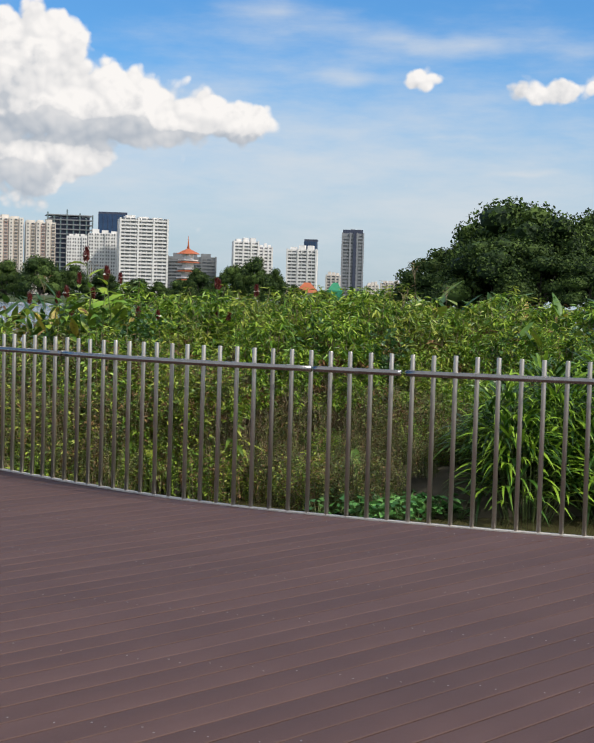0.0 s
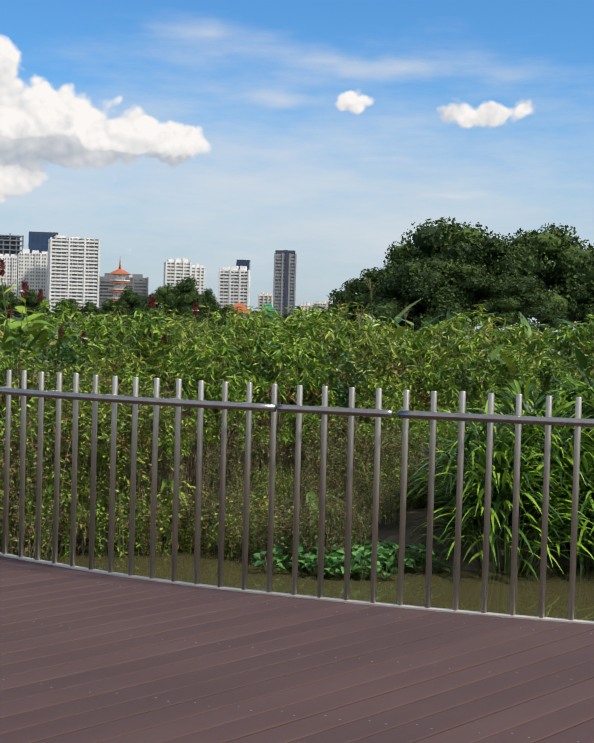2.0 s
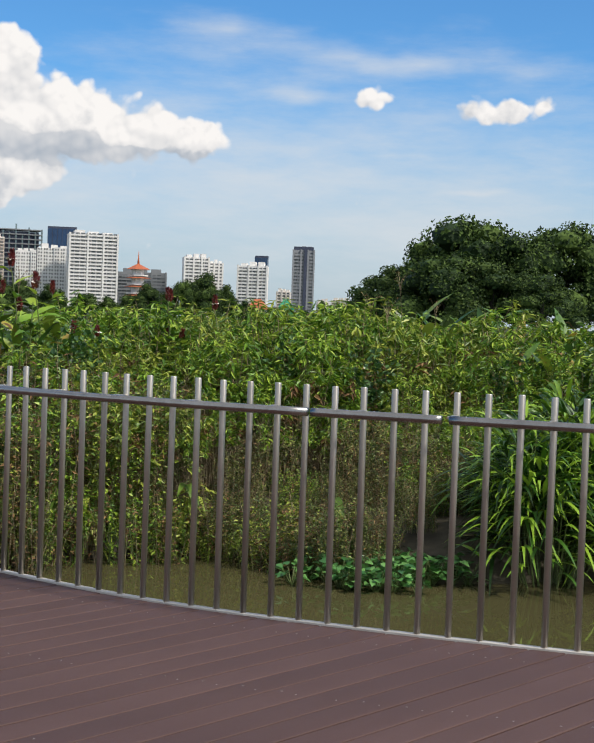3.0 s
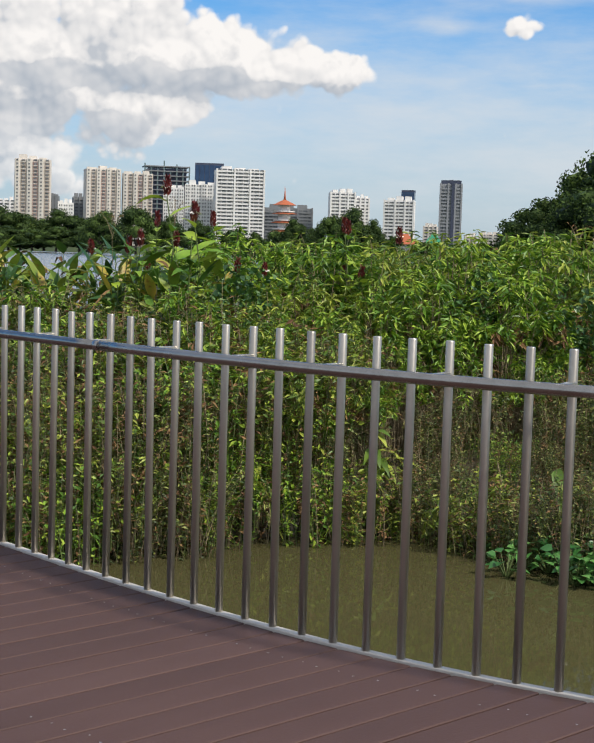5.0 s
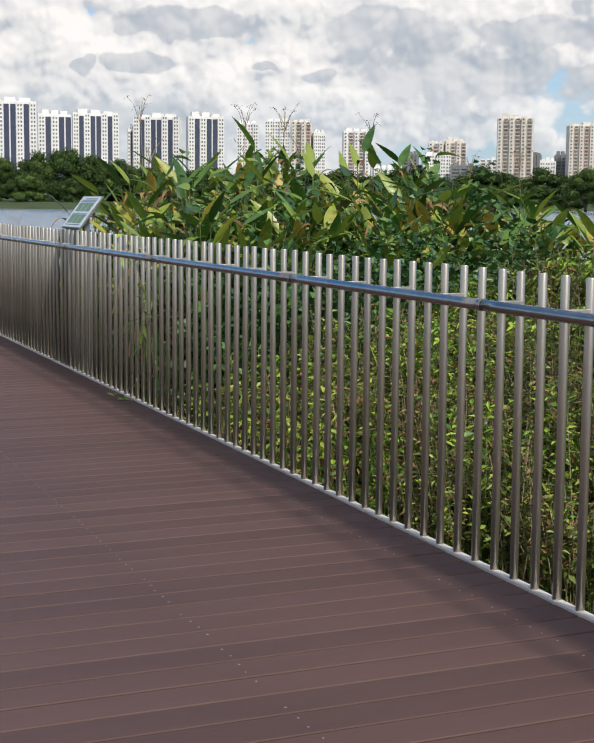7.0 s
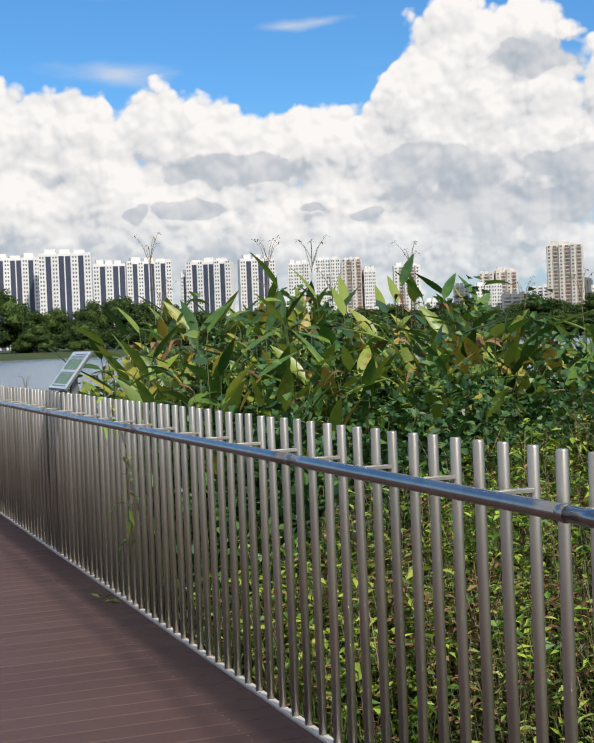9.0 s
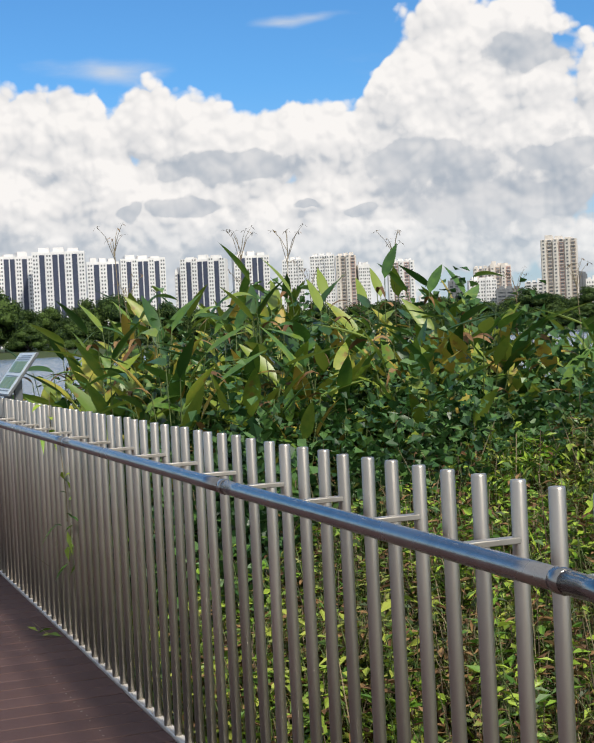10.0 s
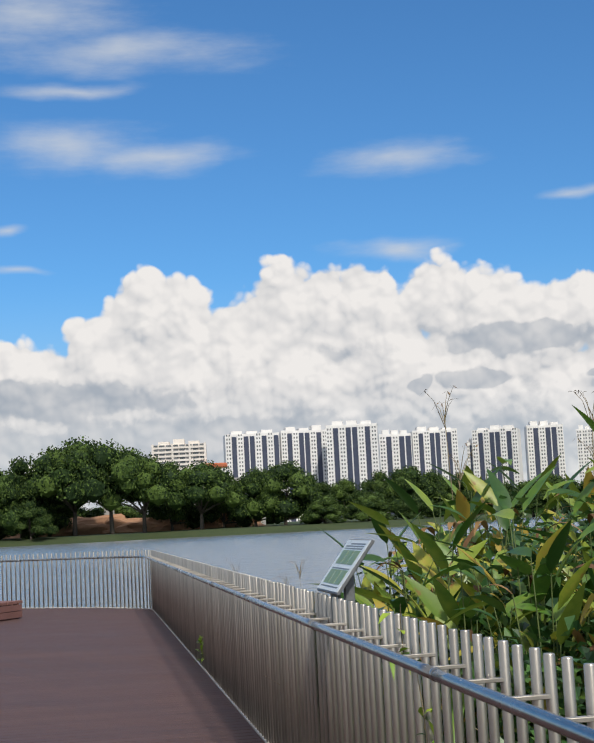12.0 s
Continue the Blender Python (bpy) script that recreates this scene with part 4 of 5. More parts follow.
RED = material("crimson_bract", [(0.06, 0.006, 0.009), (0.13, 0.011, 0.015), (0.19, 0.025, 0.02)], 30, 0.5, piece=0.4)
PETAL = material("white_petal", [(0.7, 0.66, 0.6), (0.82, 0.8, 0.75)], 10, 0.6)


def leaf_arrays(base, way, up, length, width, droop, rings):
    """Many leaves at once: folded blades that bend down towards the tip. Returns vertices and faces."""
    n = len(base)
    way = way / np.linalg.norm(way, axis=1, keepdims=True)
    side = np.cross(way, up)
    side /= np.maximum(np.linalg.norm(side, axis=1, keepdims=True), 1e-6)
    nrm = np.cross(side, way)
    u = np.linspace(0, 1, rings + 1)
    prof = np.sin(np.pi * np.clip(u, 0, 1) ** 0.72) ** 0.85 * (1 - 0.35 * u)
    prof[0], prof[-1] = 0.08, 0.0
    verts = np.empty((n, (rings + 1) * 3, 3))
    down = np.array([0, 0, -1.0])
    for i, t in enumerate(u):
        c = base + way * (length * t)[:, None] + down * (droop * length * t * t)[:, None]
        w = (width * prof[i] / 2)[:, None]
        verts[:, i * 3] = c - side * w + nrm * w * 0.25
        verts[:, i * 3 + 1] = c
        verts[:, i * 3 + 2] = c + side * w + nrm * w * 0.25
    quads = []
    for i in range(rings):
        for k in (0, 1):
            a = i * 3 + k
            quads.append((a, a + 1, a + 4, a + 3))
    faces = (np.arange(n)[:, None, None] * (rings + 1) * 3 + np.array(quads)[None]).reshape(-1, 4)
    return verts.reshape(-1, 3), faces


def leaves_mesh(name, mat, rng, base, way, length, width, droop, rings=2):
    n = len(base)
    up = np.tile([0, 0, 1.0], (n, 1)) + rng.normal(size=(n, 3)) * 0.25
    v, f = leaf_arrays(np.asarray(base, float), np.asarray(way, float), up, np.broadcast_to(length, (n,)).astype(float), np.broadcast_to(width, (n,)).astype(float),
                       np.broadcast_to(droop, (n,)).astype(float), rings)
    return mesh_from(name, v.tolist(), f.tolist(), mat, True)


def small_leaves(name, mat, rng, base, way, length, width):
    """Many small pointed leaves, each folded along its midrib."""
    base, way = np.asarray(base, float), np.asarray(way, float)
    n = len(base)
    way = way / np.linalg.norm(way, axis=1, keepdims=True)
    side = np.cross(way, np.array([0, 0, 1.0]) + rng.normal(size=(n, 3)) * 0.35)
    side /= np.maximum(np.linalg.norm(side, axis=1, keepdims=True), 1e-6)
    nrm = np.cross(side, way)
    ln = np.broadcast_to(length, (n,)).astype(float)[:, None]
    w = np.broadcast_to(width, (n,)).astype(float)[:, None] / 2
    mid = base + way * ln * 0.45 + nrm * w * 0.3
    verts = np.stack([base, mid - side * w, base + way * ln - nrm * ln * 0.12, mid + side * w], 1).reshape(-1, 3)
    faces = (np.arange(n)[:, None, None] * 4 + np.array([(0, 1, 2), (0, 2, 3)])[None]).reshape(-1, 3)
    return mesh_from(name, verts.tolist(), faces.tolist(), mat)


def stems_mesh(name, mat, lines, radius, sides=4):
    verts, faces = [], []
    for line in lines:
        o = len(verts)
        for i, p in enumerate(line):
            r = radius * (1 - 0.6 * i / (len(line) - 1))
            for k in range(sides):
                a = 2 * math.pi * k / sides
                verts.append((p[0] + r * math.cos(a), p[1] + r * math.sin(a), p[2]))
        for i in range(len(line) - 1):
            for k in range(sides):
                a, b = o + i * sides + k, o + i * sides + (k + 1) % sides
                faces.append((a, b, b + sides, a + sides))
    return mesh_from(name, verts, faces, mat, True)


def arching(rng, n, spread, tall, lean=0.5, points=6):
    lines = []
    for _ in range(n):
        a, r = rng.uniform(0, 6.283), spread * math.sqrt(rng.uniform(0, 1))
        x, y = math.cos(a) * r, math.sin(a) * r
        h = tall * rng.uniform(0.65, 1.08)
        dx, dy = rng.normal(0, lean * 0.35 * tall, 2)
        lines.append([(x + dx * t * t, y + dy * t * t, h * t - 0.12 * abs(dx + dy) * t ** 3) for t in np.linspace(0, 1, points)])
    return lines


def herb(seed, tall, spread, leaf, mat, label, tips=84, per=17):
    """A sprawling herb: bare stems below, a canopy of drooping tufts of narrow leaves that hangs over at the rim."""
    rng = np.random.default_rng(seed)
    t = thing("shrub", Matrix(), label, "shrub", "herbs on the bank")
    lines, base, way, dead = [], [], [], []
    for i in range(tips):
        rim = i % 4 == 0
        a = rng.uniform(0, 6.283)
        r = spread * (rng.uniform(0.9, 1.2) if rim else 1.1 * math.sqrt(rng.uniform(0, 1)))
        z = tall * (rng.uniform(0.5, 0.74) if rim else (1 - 0.26 * (r / spread) ** 2) * rng.uniform(0.74, 1.05))
        tip = np.array([math.cos(a) * r, math.sin(a) * r, z])
        foot = tip * np.array([0.35, 0.35, 0]) + np.array([*rng.normal(0, 0.08, 2), 0])
        line = [tuple(foot + (tip - foot) * np.array([u ** 1.8, u ** 1.8, 1 - (1 - u) ** 1.3])) for u in np.linspace(0, 1, 5)]
        lines.append(line)
        for _ in range(per):
            b = rng.uniform(0, 6.283)
            base.append(tip - np.array([0, 0, rng.uniform(0, 0.13)]) + rng.normal(0, 0.012, 3))
            way.append((math.cos(b), math.sin(b), rng.uniform(-1.1, 0.3)))
            dead.append(rim and i % 12 == 0)
    part("stem", stems_mesh("stem", DRY, lines, 0.006), DRY, t, "thin brown stems")
    base, way, dead = np.array(base), np.array(way), np.array(dead)
    for nm, m, pick in (("foliage", mat, ~dead), ("dead_leaf", BROAD_B, dead)):
        n = int(pick.sum())
        tagged(part(nm, small_leaves(nm, m, rng, base[pick], way[pick], leaf * rng.uniform(0.7, 1.35, n), leaf * 0.26 * rng.uniform(0.8, 1.3, n)), m, t), kind="stuff")
    lo = arching(rng, 46, spread * 1.1, tall * 0.62, 1.2)
    part("dead_stem", stems_mesh("dead_stem", DRY, lo, 0.006, 3), DRY, t, "tangle of dry dead stems")
    return t


def scrub(seed, tall, spread, mat, label, dry=0.5):
    """A thin upright tangle of stalks with small leaves, dead leaves and grass blades."""
    rng = np.random.default_rng(seed)
    t = thing("scrub", Matrix(), label, "scrub", "scrub on the bank")
    lines = arching(rng, 100, spread, tall, 0.42)
    cut_at = int(len(lines) * dry)
    tagged(part("dead_stem", stems_mesh("dead_stem", DRY, lines[:cut_at], 0.0042, 3), DRY, t, "thin dry brown stalks"), kind="stuff")
    tagged(part("stem", stems_mesh("stem", STALK, lines[cut_at:], 0.0042, 3), STALK, t), kind="stuff")
    base, way = [], []
    for line in lines:
        line = np.array(line)
        for u in rng.uniform(0.05, 1.0, 21) ** 0.8:
            i = min(int(u * 5), 4)
            a = rng.uniform(0, 6.283)
            base.append(line[i] + (line[i + 1] - line[i]) * (u * 5 - i) + rng.normal(0, 0.02, 3))
            way.append((math.cos(a), math.sin(a), rng.uniform(-0.6, 0.7)))
    n = len(base)
    k = int(n * 0.24)
    part("foliage", small_leaves("foliage", mat, rng, base[k:], way[k:], 0.054 * rng.uniform(0.5, 1.3, n - k), 0.021 * rng.uniform(0.7, 1.4, n - k)), mat, t)
    tagged(part("dead_leaf", small_leaves("dead_leaf", BROAD_B, rng, base[:k], way[:k], 0.06 * rng.uniform(0.6, 1.3, k), 0.018 * rng.uniform(0.7, 1.3, k)), BROAD_B, t, "withered brown leaves"), kind="stuff")
    m = 34
    a, r = rng.uniform(0, 6.283, m), spread * np.sqrt(rng.uniform(0, 1, m))
    b = np.stack([np.cos(a) * r, np.sin(a) * r, tall * rng.uniform(0, 0.45, m)], 1)
    w = np.stack([rng.normal(0, 0.5, m), rng.normal(0, 0.5, m), np.ones(m)], 1)
    tagged(part("blade", leaves_mesh("blade", mat, rng, b, w, rng.uniform(0.25, 0.5, m), 0.011, rng.uniform(0.1, 0.7, m), 4), mat, t, "narrow grass blades"), kind="stuff")
    return t


def thalia(seed, tall, leaves=7, lower=24):
    """A tall marsh plant with large pointed leaves on long stalks."""
    rng = np.random.default_rng(seed)
    t = thing("marsh_plant", Matrix(), "tall marsh plant with large pointed green and yellowing leaves", "plant", "broad-leaved marsh plants")
    for i in range(leaves):
        a = i * 2.4 + rng.uniform(-0.5, 0.5)
        h = tall * (0.55 + 0.4 * (i + 0.5) / leaves)
        out_by = rng.uniform(0.05, 0.32)
        tip = np.array([math.cos(a) * out_by, math.sin(a) * out_by, h])
        line = [(tip[0] * u ** 1.6, tip[1] * u ** 1.6, h * u) for u in np.linspace(0, 1, 6)]
        stalk = part("stalk", stems_mesh("stalk", STALK, [line], 0.009, 5), STALK, t)
        steep = rng.choice([rng.uniform(0.0, 0.8), rng.uniform(0.6, 1.6), rng.uniform(1.2, 2.6)])
        mat = BROAD if rng.uniform() < 0.58 else (BROAD_Y if rng.uniform() < 0.86 else BROAD_B)
        size = rng.uniform(0.28, 0.46)
        part("leaf", leaves_mesh("leaf", mat, rng, [tip], [(math.cos(a), math.sin(a), steep - 0.25)], size, size * rng.uniform(0.25, 0.32) * (0.5 if mat is BROAD_B else 1), rng.uniform(0.03, 0.4) + (0.5 if mat is BROAD_B else 0), 8), mat, stalk)
    n = lower
    a = rng.uniform(0, 6.283, n)
    r = rng.uniform(0.03, 0.3, n)
    base = np.stack([np.cos(a) * r, np.sin(a) * r, tall * rng.uniform(0.22, 0.82, n)], 1)
    way = np.stack([np.cos(a), np.sin(a), rng.uniform(-0.5, 1.9, n)], 1)
    for mat, pick in ((BROAD, slice(0, n * 5 // 8)), (BROAD_Y, slice(n * 5 // 8, n * 14 // 16)), (BROAD_B, slice(n * 14 // 16, n))):
        b = base[pick]
        m = len(b)
        size = rng.uniform(0.24, 0.46, m)
        part("foliage", leaves_mesh("foliage", mat, rng, b, way[pick], size, size * rng.uniform(0.25, 0.33, m) * (0.5 if mat is BROAD_B else 1), rng.uniform(0.05, 0.5, m) + (0.5 if mat is BROAD_B else 0), 5), mat, t)
    return t


def creeper(seed, spread, tall):
    """A mound of climbing creeper with small rounded leaves."""
    rng = np.random.default_rng(seed)
    t = thing("creeper", Matrix(), "mound of dark green creeper with small rounded leaves", "creeper", "creepers on the bank")
    n = 2200
    d = rng.normal(size=(n, 3))
    d[:, 2] = np.abs(d[:, 2])
    d /= np.linalg.norm(d, axis=1, keepdims=True)
    r = rng.uniform(0.45, 1.05, (n, 1)) * (1 + 0.25 * np.sin(d[:, :1] * 7 + seed))
    base = d * r * np.array([spread, spread, tall])
    way = d * 0.6 + rng.normal(size=(n, 3)) * 0.6 + np.array([0, 0, -0.3])
    size = rng.uniform(0.05, 0.085, n)
    part("foliage", small_leaves("foliage", IVY, rng, base, way, size, size * 0.95), IVY, t)
    part("vine", stems_mesh("vine", DRY, arching(rng, 18, spread * 0.8, tall * 0.9, 0.8), 0.005), DRY, t)
    return t


def strap_clump(seed, spread, n=420):
    rng = np.random.default_rng(seed)
    t = thing("strap_leaf_plant", Matrix(), "dense clump of glossy green strap-shaped leaves at the water", "plant", "strap-leaved clumps")
    a, r = rng.uniform(0, 6.283, n), spread * np.sqrt(rng.uniform(0, 1, n))
    high = rng.uniform(0.2, 1.0, n) ** 0.7
    z = 1.18 * high * (1 - 0.42 * (r / spread) ** 2)
    base = np.stack([np.cos(a) * r * (1.15 - 0.4 * high), np.sin(a) * r * (1.15 - 0.4 * high), z], 1)
    b = a + rng.normal(0, 0.55, n)
    way = np.stack([np.cos(b), np.sin(b), rng.uniform(0.2, 0.85, n) + 0.8 * (high > 0.85)], 1)
    part("foliage", leaves_mesh("foliage", STRAP, rng, base, way, rng.uniform(0.34, 0.62, n), rng.uniform(0.034, 0.05, n), rng.uniform(0.35, 0.85, n), 5), STRAP, t)
    part("stem", stems_mesh("stem", STALK, [[(p[0] * 0.5, p[1] * 0.5, 0), (p[0], p[1], p[2])] for p in base[:50]], 0.012), STALK, t)
    return t


def costus(seed, tall, cone=1):
    """A ginger with whorled leaves up the cane and a crimson cone on top."""
    rng = np.random.default_rng(seed)
    t = thing("spiral_ginger", Matrix(), "spiral ginger with whorled leaves and crimson flower cones", "plant", "red-flowered gingers")
    canes = [[(rng.uniform(-0.05, 0.05) + dx * u, rng.uniform(-0.02, 0.02) + dy * u, tall * k * u) for u in np.linspace(0, 1, 6)]
             for dx, dy, k in ((0, 0, 1), (0.25, 0.1, 0.8), (-0.22, 0.1, 0.85), (0.05, -0.25, 0.72))]
    part("cane", stems_mesh("cane", STALK, canes, 0.01, 5), STALK, t)
    base, way = [], []
    for line in canes:
        for j in range(13):
            u = 0.3 + 0.68 * j / 12
            i = min(int(u * 5), 4)
            p = np.array(line[i]) + (np.array(line[i + 1]) - np.array(line[i])) * (u * 5 - i)
            a = j * 2.1
            base.append(p)
            way.append((math.cos(a), math.sin(a), 0.25 + 0.4 * u))
    n = len(base)
    part("foliage", leaves_mesh("foliage", HERB, rng, base, way, rng.uniform(0.2, 0.32, n), rng.uniform(0.07, 0.1, n), rng.uniform(0.2, 0.7, n), 4), HERB, t)
    for i, line in enumerate(canes[:cone]):
        x, y, z = line[-1]
        b = []
        w = []
        for j in range(42):
            k = j / 41
            a = j * 2.4
            r = 0.026 * math.sin(math.pi * min(1, 0.25 + k * 0.72)) + 0.004
            b.append((x + math.cos(a) * r * 0.6, y + math.sin(a) * r * 0.6, z + 0.12 * k))
            w.append((math.cos(a), math.sin(a), 1.6))
        part("flower_cone", leaves_mesh("flower_cone", RED, rng, b, w, 0.035, 0.026, -0.3), RED, t, "crimson flower cone")
        if i == 0 and cone == 1:
            part("petal", leaves_mesh("petal", PETAL, rng, [(x, y, z + 0.06)] * 4, [(1, 0, 0.4), (-0.3, 1, 0.3), (0.4, -1, 0.4), (-1, 0.1, 0.4)], 0.06, 0.04, 0.3, 3), PETAL, t, "white petal")
    return t


def grass_stalk(seed, tall):
    """A dry flowering stalk that forks at the top."""
    rng = np.random.default_rng(seed)
    t = thing("dry_stalk", Matrix(), "tall dry flower stalk with a forked seed head", "plant", "dry flower stalks")
    top = np.array([rng.uniform(-0.12, 0.12), rng.uniform(-0.12, 0.12), tall])
    part("stalk", stems_mesh("stalk", DRY, [[tuple(top * u) for u in np.linspace(0, 1, 5)]], 0.007, 5), DRY, t)
    lines, b, w = [], [], []
    for i in range(6):
        a = i * 1.1 + rng.uniform(-0.3, 0.3)
        k = rng.uniform(0.1, 0.26)
        e = top + np.array([math.cos(a) * k * 0.7, math.sin(a) * k * 0.7, k])
        lines.append([tuple(top - np.array([0, 0, 0.06 * i * 0.4])), tuple((top + e) / 2 + np.array([0, 0, 0.02])), tuple(e)])
        b += [e] * 3
        w += [(math.cos(a + q), math.sin(a + q), rng.uniform(-0.8, 0.6)) for q in (0, 2, 4)]
    for line in lines:
        part("branch", stems_mesh("branch", DRY, [line], 0.004, 4), DRY, t)
    tagged(part("seed_husk", leaves_mesh("seed_husk", BROAD_B, rng, b, w, 0.05, 0.013, 0.3), BROAD_B, t), kind="stuff")
    return t


def float_plant(seed):
    rng = np.random.default_rng(seed)
    t = thing("water_plant", Matrix(), "floating water plant with rounded bright green leaves", "plant", "floating plants by the bank")
    n = 18
    a = rng.uniform(0, 6.283, n)
    base = np.stack([np.cos(a) * 0.08, np.sin(a) * 0.08, rng.uniform(0.03, 0.19, n)], 1)
    way = np.stack([np.cos(a), np.sin(a), rng.uniform(-0.1, 0.7, n)], 1)
    part("foliage", leaves_mesh("foliage", FLOAT, rng, base, way, rng.uniform(0.07, 0.10, n), rng.uniform(0.07, 0.10, n), 0.3, 4), FLOAT, t)
    part("stem", stems_mesh("stem", STALK, [[(0, 0, -0.02), tuple(p)] for p in base], 0.006), STALK, t)
    return t


def sapling(seed, tall):
    """A young shrub with large drooping leaves."""
    rng = np.random.default_rng(seed)
    t = thing("sapling", Matrix(), "young shrub with large drooping pale green leaves", "shrub", "saplings on the bank")
    lines = arching(rng, 5, 0.12, tall, 0.5)
    part("stem", stems_mesh("stem", DRY, lines, 0.012, 5), DRY, t)
    base, way = [], []
    for line in lines:
        for u in (2, 3, 4, 4, 5, 5):
            a = rng.uniform(0, 6.283)
            base.append(line[u])
            way.append((math.cos(a), math.sin(a), rng.uniform(-0.6, 0.4)))
    n = len(base)
    part("foliage", leaves_mesh("foliage", HERB_Y, rng, base, way, rng.uniform(0.18, 0.3, n), rng.uniform(0.08, 0.13, n), rng.uniform(0.4, 1.0, n), 6), HERB_Y, t)
    return t


# ---- the ground beyond the fence ----
# Places are given along the straight fence (s) and out from it (o).
SHORE = ((-6, 12), (-1.6, 8.2), (-0.3, 6.7), (0.2, 5.6), (0.9, 5.2), (2.4, 5.2), (3.2, 4.3), (3.45, 2.9), (3.7, 2.0), (4.6, 1.25), (6, 0.9), (9, 0.7), (12, 0.8), (13, 1.5), (13.6, 3.5), (14.2, 9), (16, 14))


def shore_off(s):
    for (a, p), (b, q) in zip(SHORE, SHORE[1:]):
        if s <= b:
            return p + (q - p) * max(0, s - a) / (b - a)
    return 14


def land_at(s, o):
    """The ground s metres along the fence from the bend's end and o metres out from it."""
    p = Vector((*LINE[21], 0)) + AY * s + AX * o
    v = o - shore_off(s)
    h = LEVEL - 0.12 + 0.5 * min(1, max(0, v) / 0.9) + 0.06 * min(4, max(0, v)) + 0.1 * noise.noise((p.x * 0.9, p.y * 0.9, 3)) * min(1, max(0, v))
    if v < 0:
        h = LEVEL - 0.12 + v
    if o > 15:
        h = LEVEL + 0.5 - 0.35 * (o - 15)
    return Vector((p.x, p.y, h))


def land(s, v):
    return land_at(s, shore_off(s) + v)


bm = bmesh.new()
grid = [[bm.verts.new(land(-6 + 0.4 * i, v) if v < 2 else land_at(-6 + 0.4 * i, shore_off(-6 + 0.4 * i) + 2 + (16.5 - shore_off(-6 + 0.4 * i)) * (v - 2) / 10)) for v in (-0.3, 0, 0.3, 0.7, 1.1, 1.6, 2, 3, 4, 5.5, 7, 8, 10, 12)] for i in range(54)]
for r, s in zip(grid, grid[1:]):
    for i in range(len(r) - 1):
        bm.faces.new((r[i], r[i + 1], s[i + 1], s[i]))
bmesh.ops.recalc_face_normals(bm, faces=bm.faces)
me = bpy.data.meshes.new("ground")
bm.to_mesh(me)
bm.free()
me.materials.append(MUD)
me.shade_smooth()
tagged(new("ground", me), "muddy overgrown bank between fence and lake", "ground", kind="structure")


def scatter(makers, rows):
    """Sets out plants: the first use of each maker keeps the built one, later ones are copies."""
    placed = set()
    for k, p, turn, size in rows:
        m = pose(p[0], p[1], p[2] - 0.05, random.uniform(-4, 4), random.uniform(-4, 4), turn)
        if k in placed:
            o = copy_thing(makers[k], m)
        else:
            placed.add(k)
            o = makers[k]
            o.matrix_world = m
        o.scale = (size, size, size)
    for k, mk in enumerate(makers):
        if k not in placed:
            for o in [*mk.children_recursive, mk]:
                bpy.data.objects.remove(o)


rnd = random.Random(7)
herbs = [herb(1, 1.5, 0.5, 0.105, HERB, "sprawling herb with drooping narrow green leaves"), herb(2, 1.5, 0.55, 0.095, HERB_Y, "sprawling herb with drooping yellow-green leaves"),
         herb(5, 1.5, 0.52, 0.1, HERB, "sprawling herb with drooping narrow green leaves", 92, 16)]
brush = [scrub(3, 1.0, 0.4, SCRUB, "thin olive scrub with dry brown stalks", 0.6), scrub(4, 1.0, 0.42, SCRUB, "tangle of dry stalks with small olive leaves", 0.75),
         scrub(7, 0.8, 0.42, HERB, "low green scrub with small leaves", 0.3), scrub(9, 0.8, 0.42, HERB_Y, "low yellow-green scrub with small leaves", 0.4)]
rows, low = [], []
s = -2.0
while s < 9.5:                                     # the broad bank opposite the bend: scrub in front, herbs behind
    o = shore_off(s) + 0.08 if s < 4.2 else 4.4
    while o < 12.5:
        v = o - shore_off(s)
        if not (s < 0.75 and v < 3.4) and not (s > 5.7 and o < 6.2):
            p = land_at(s + rnd.uniform(-0.22, 0.22), o + rnd.uniform(-0.16, 0.16))
            lump = 0.16 * noise.noise((s * 0.9, o * 0.9, 9))
            edge = 2.2 + 0.45 * noise.noise((s * 0.7, 0, 5))
            if v < edge:
                want = -0.28 + 0.36 * v + lump + rnd.uniform(-0.12, 0.14)
                k = rnd.choice((2, 3, 2, 0)) if v < 0.35 else rnd.choice((0, 1, 0, 1, 0, 1, 2))
                low.append((k, p, rnd.uniform(0, 360), max(0.4, (want - p.z) / (1, 1, 0.8, 0.8)[k])))
            if v > edge - 0.15:
                want = 0.50 + 0.28 * min(1.2, v - edge) + 0.37 * min(2.2, max(0, v - edge - 1.2)) + lump + rnd.uniform(-0.14, 0.12)
                rows.append((rnd.choice((0, 1, 2)), p, rnd.uniform(0, 360), (want - p.z) / 1.5))
        o += 0.46 if v < 2.4 else (0.66 if v < 4.6 else 1.15)
    s += 0.5
s = 3.7
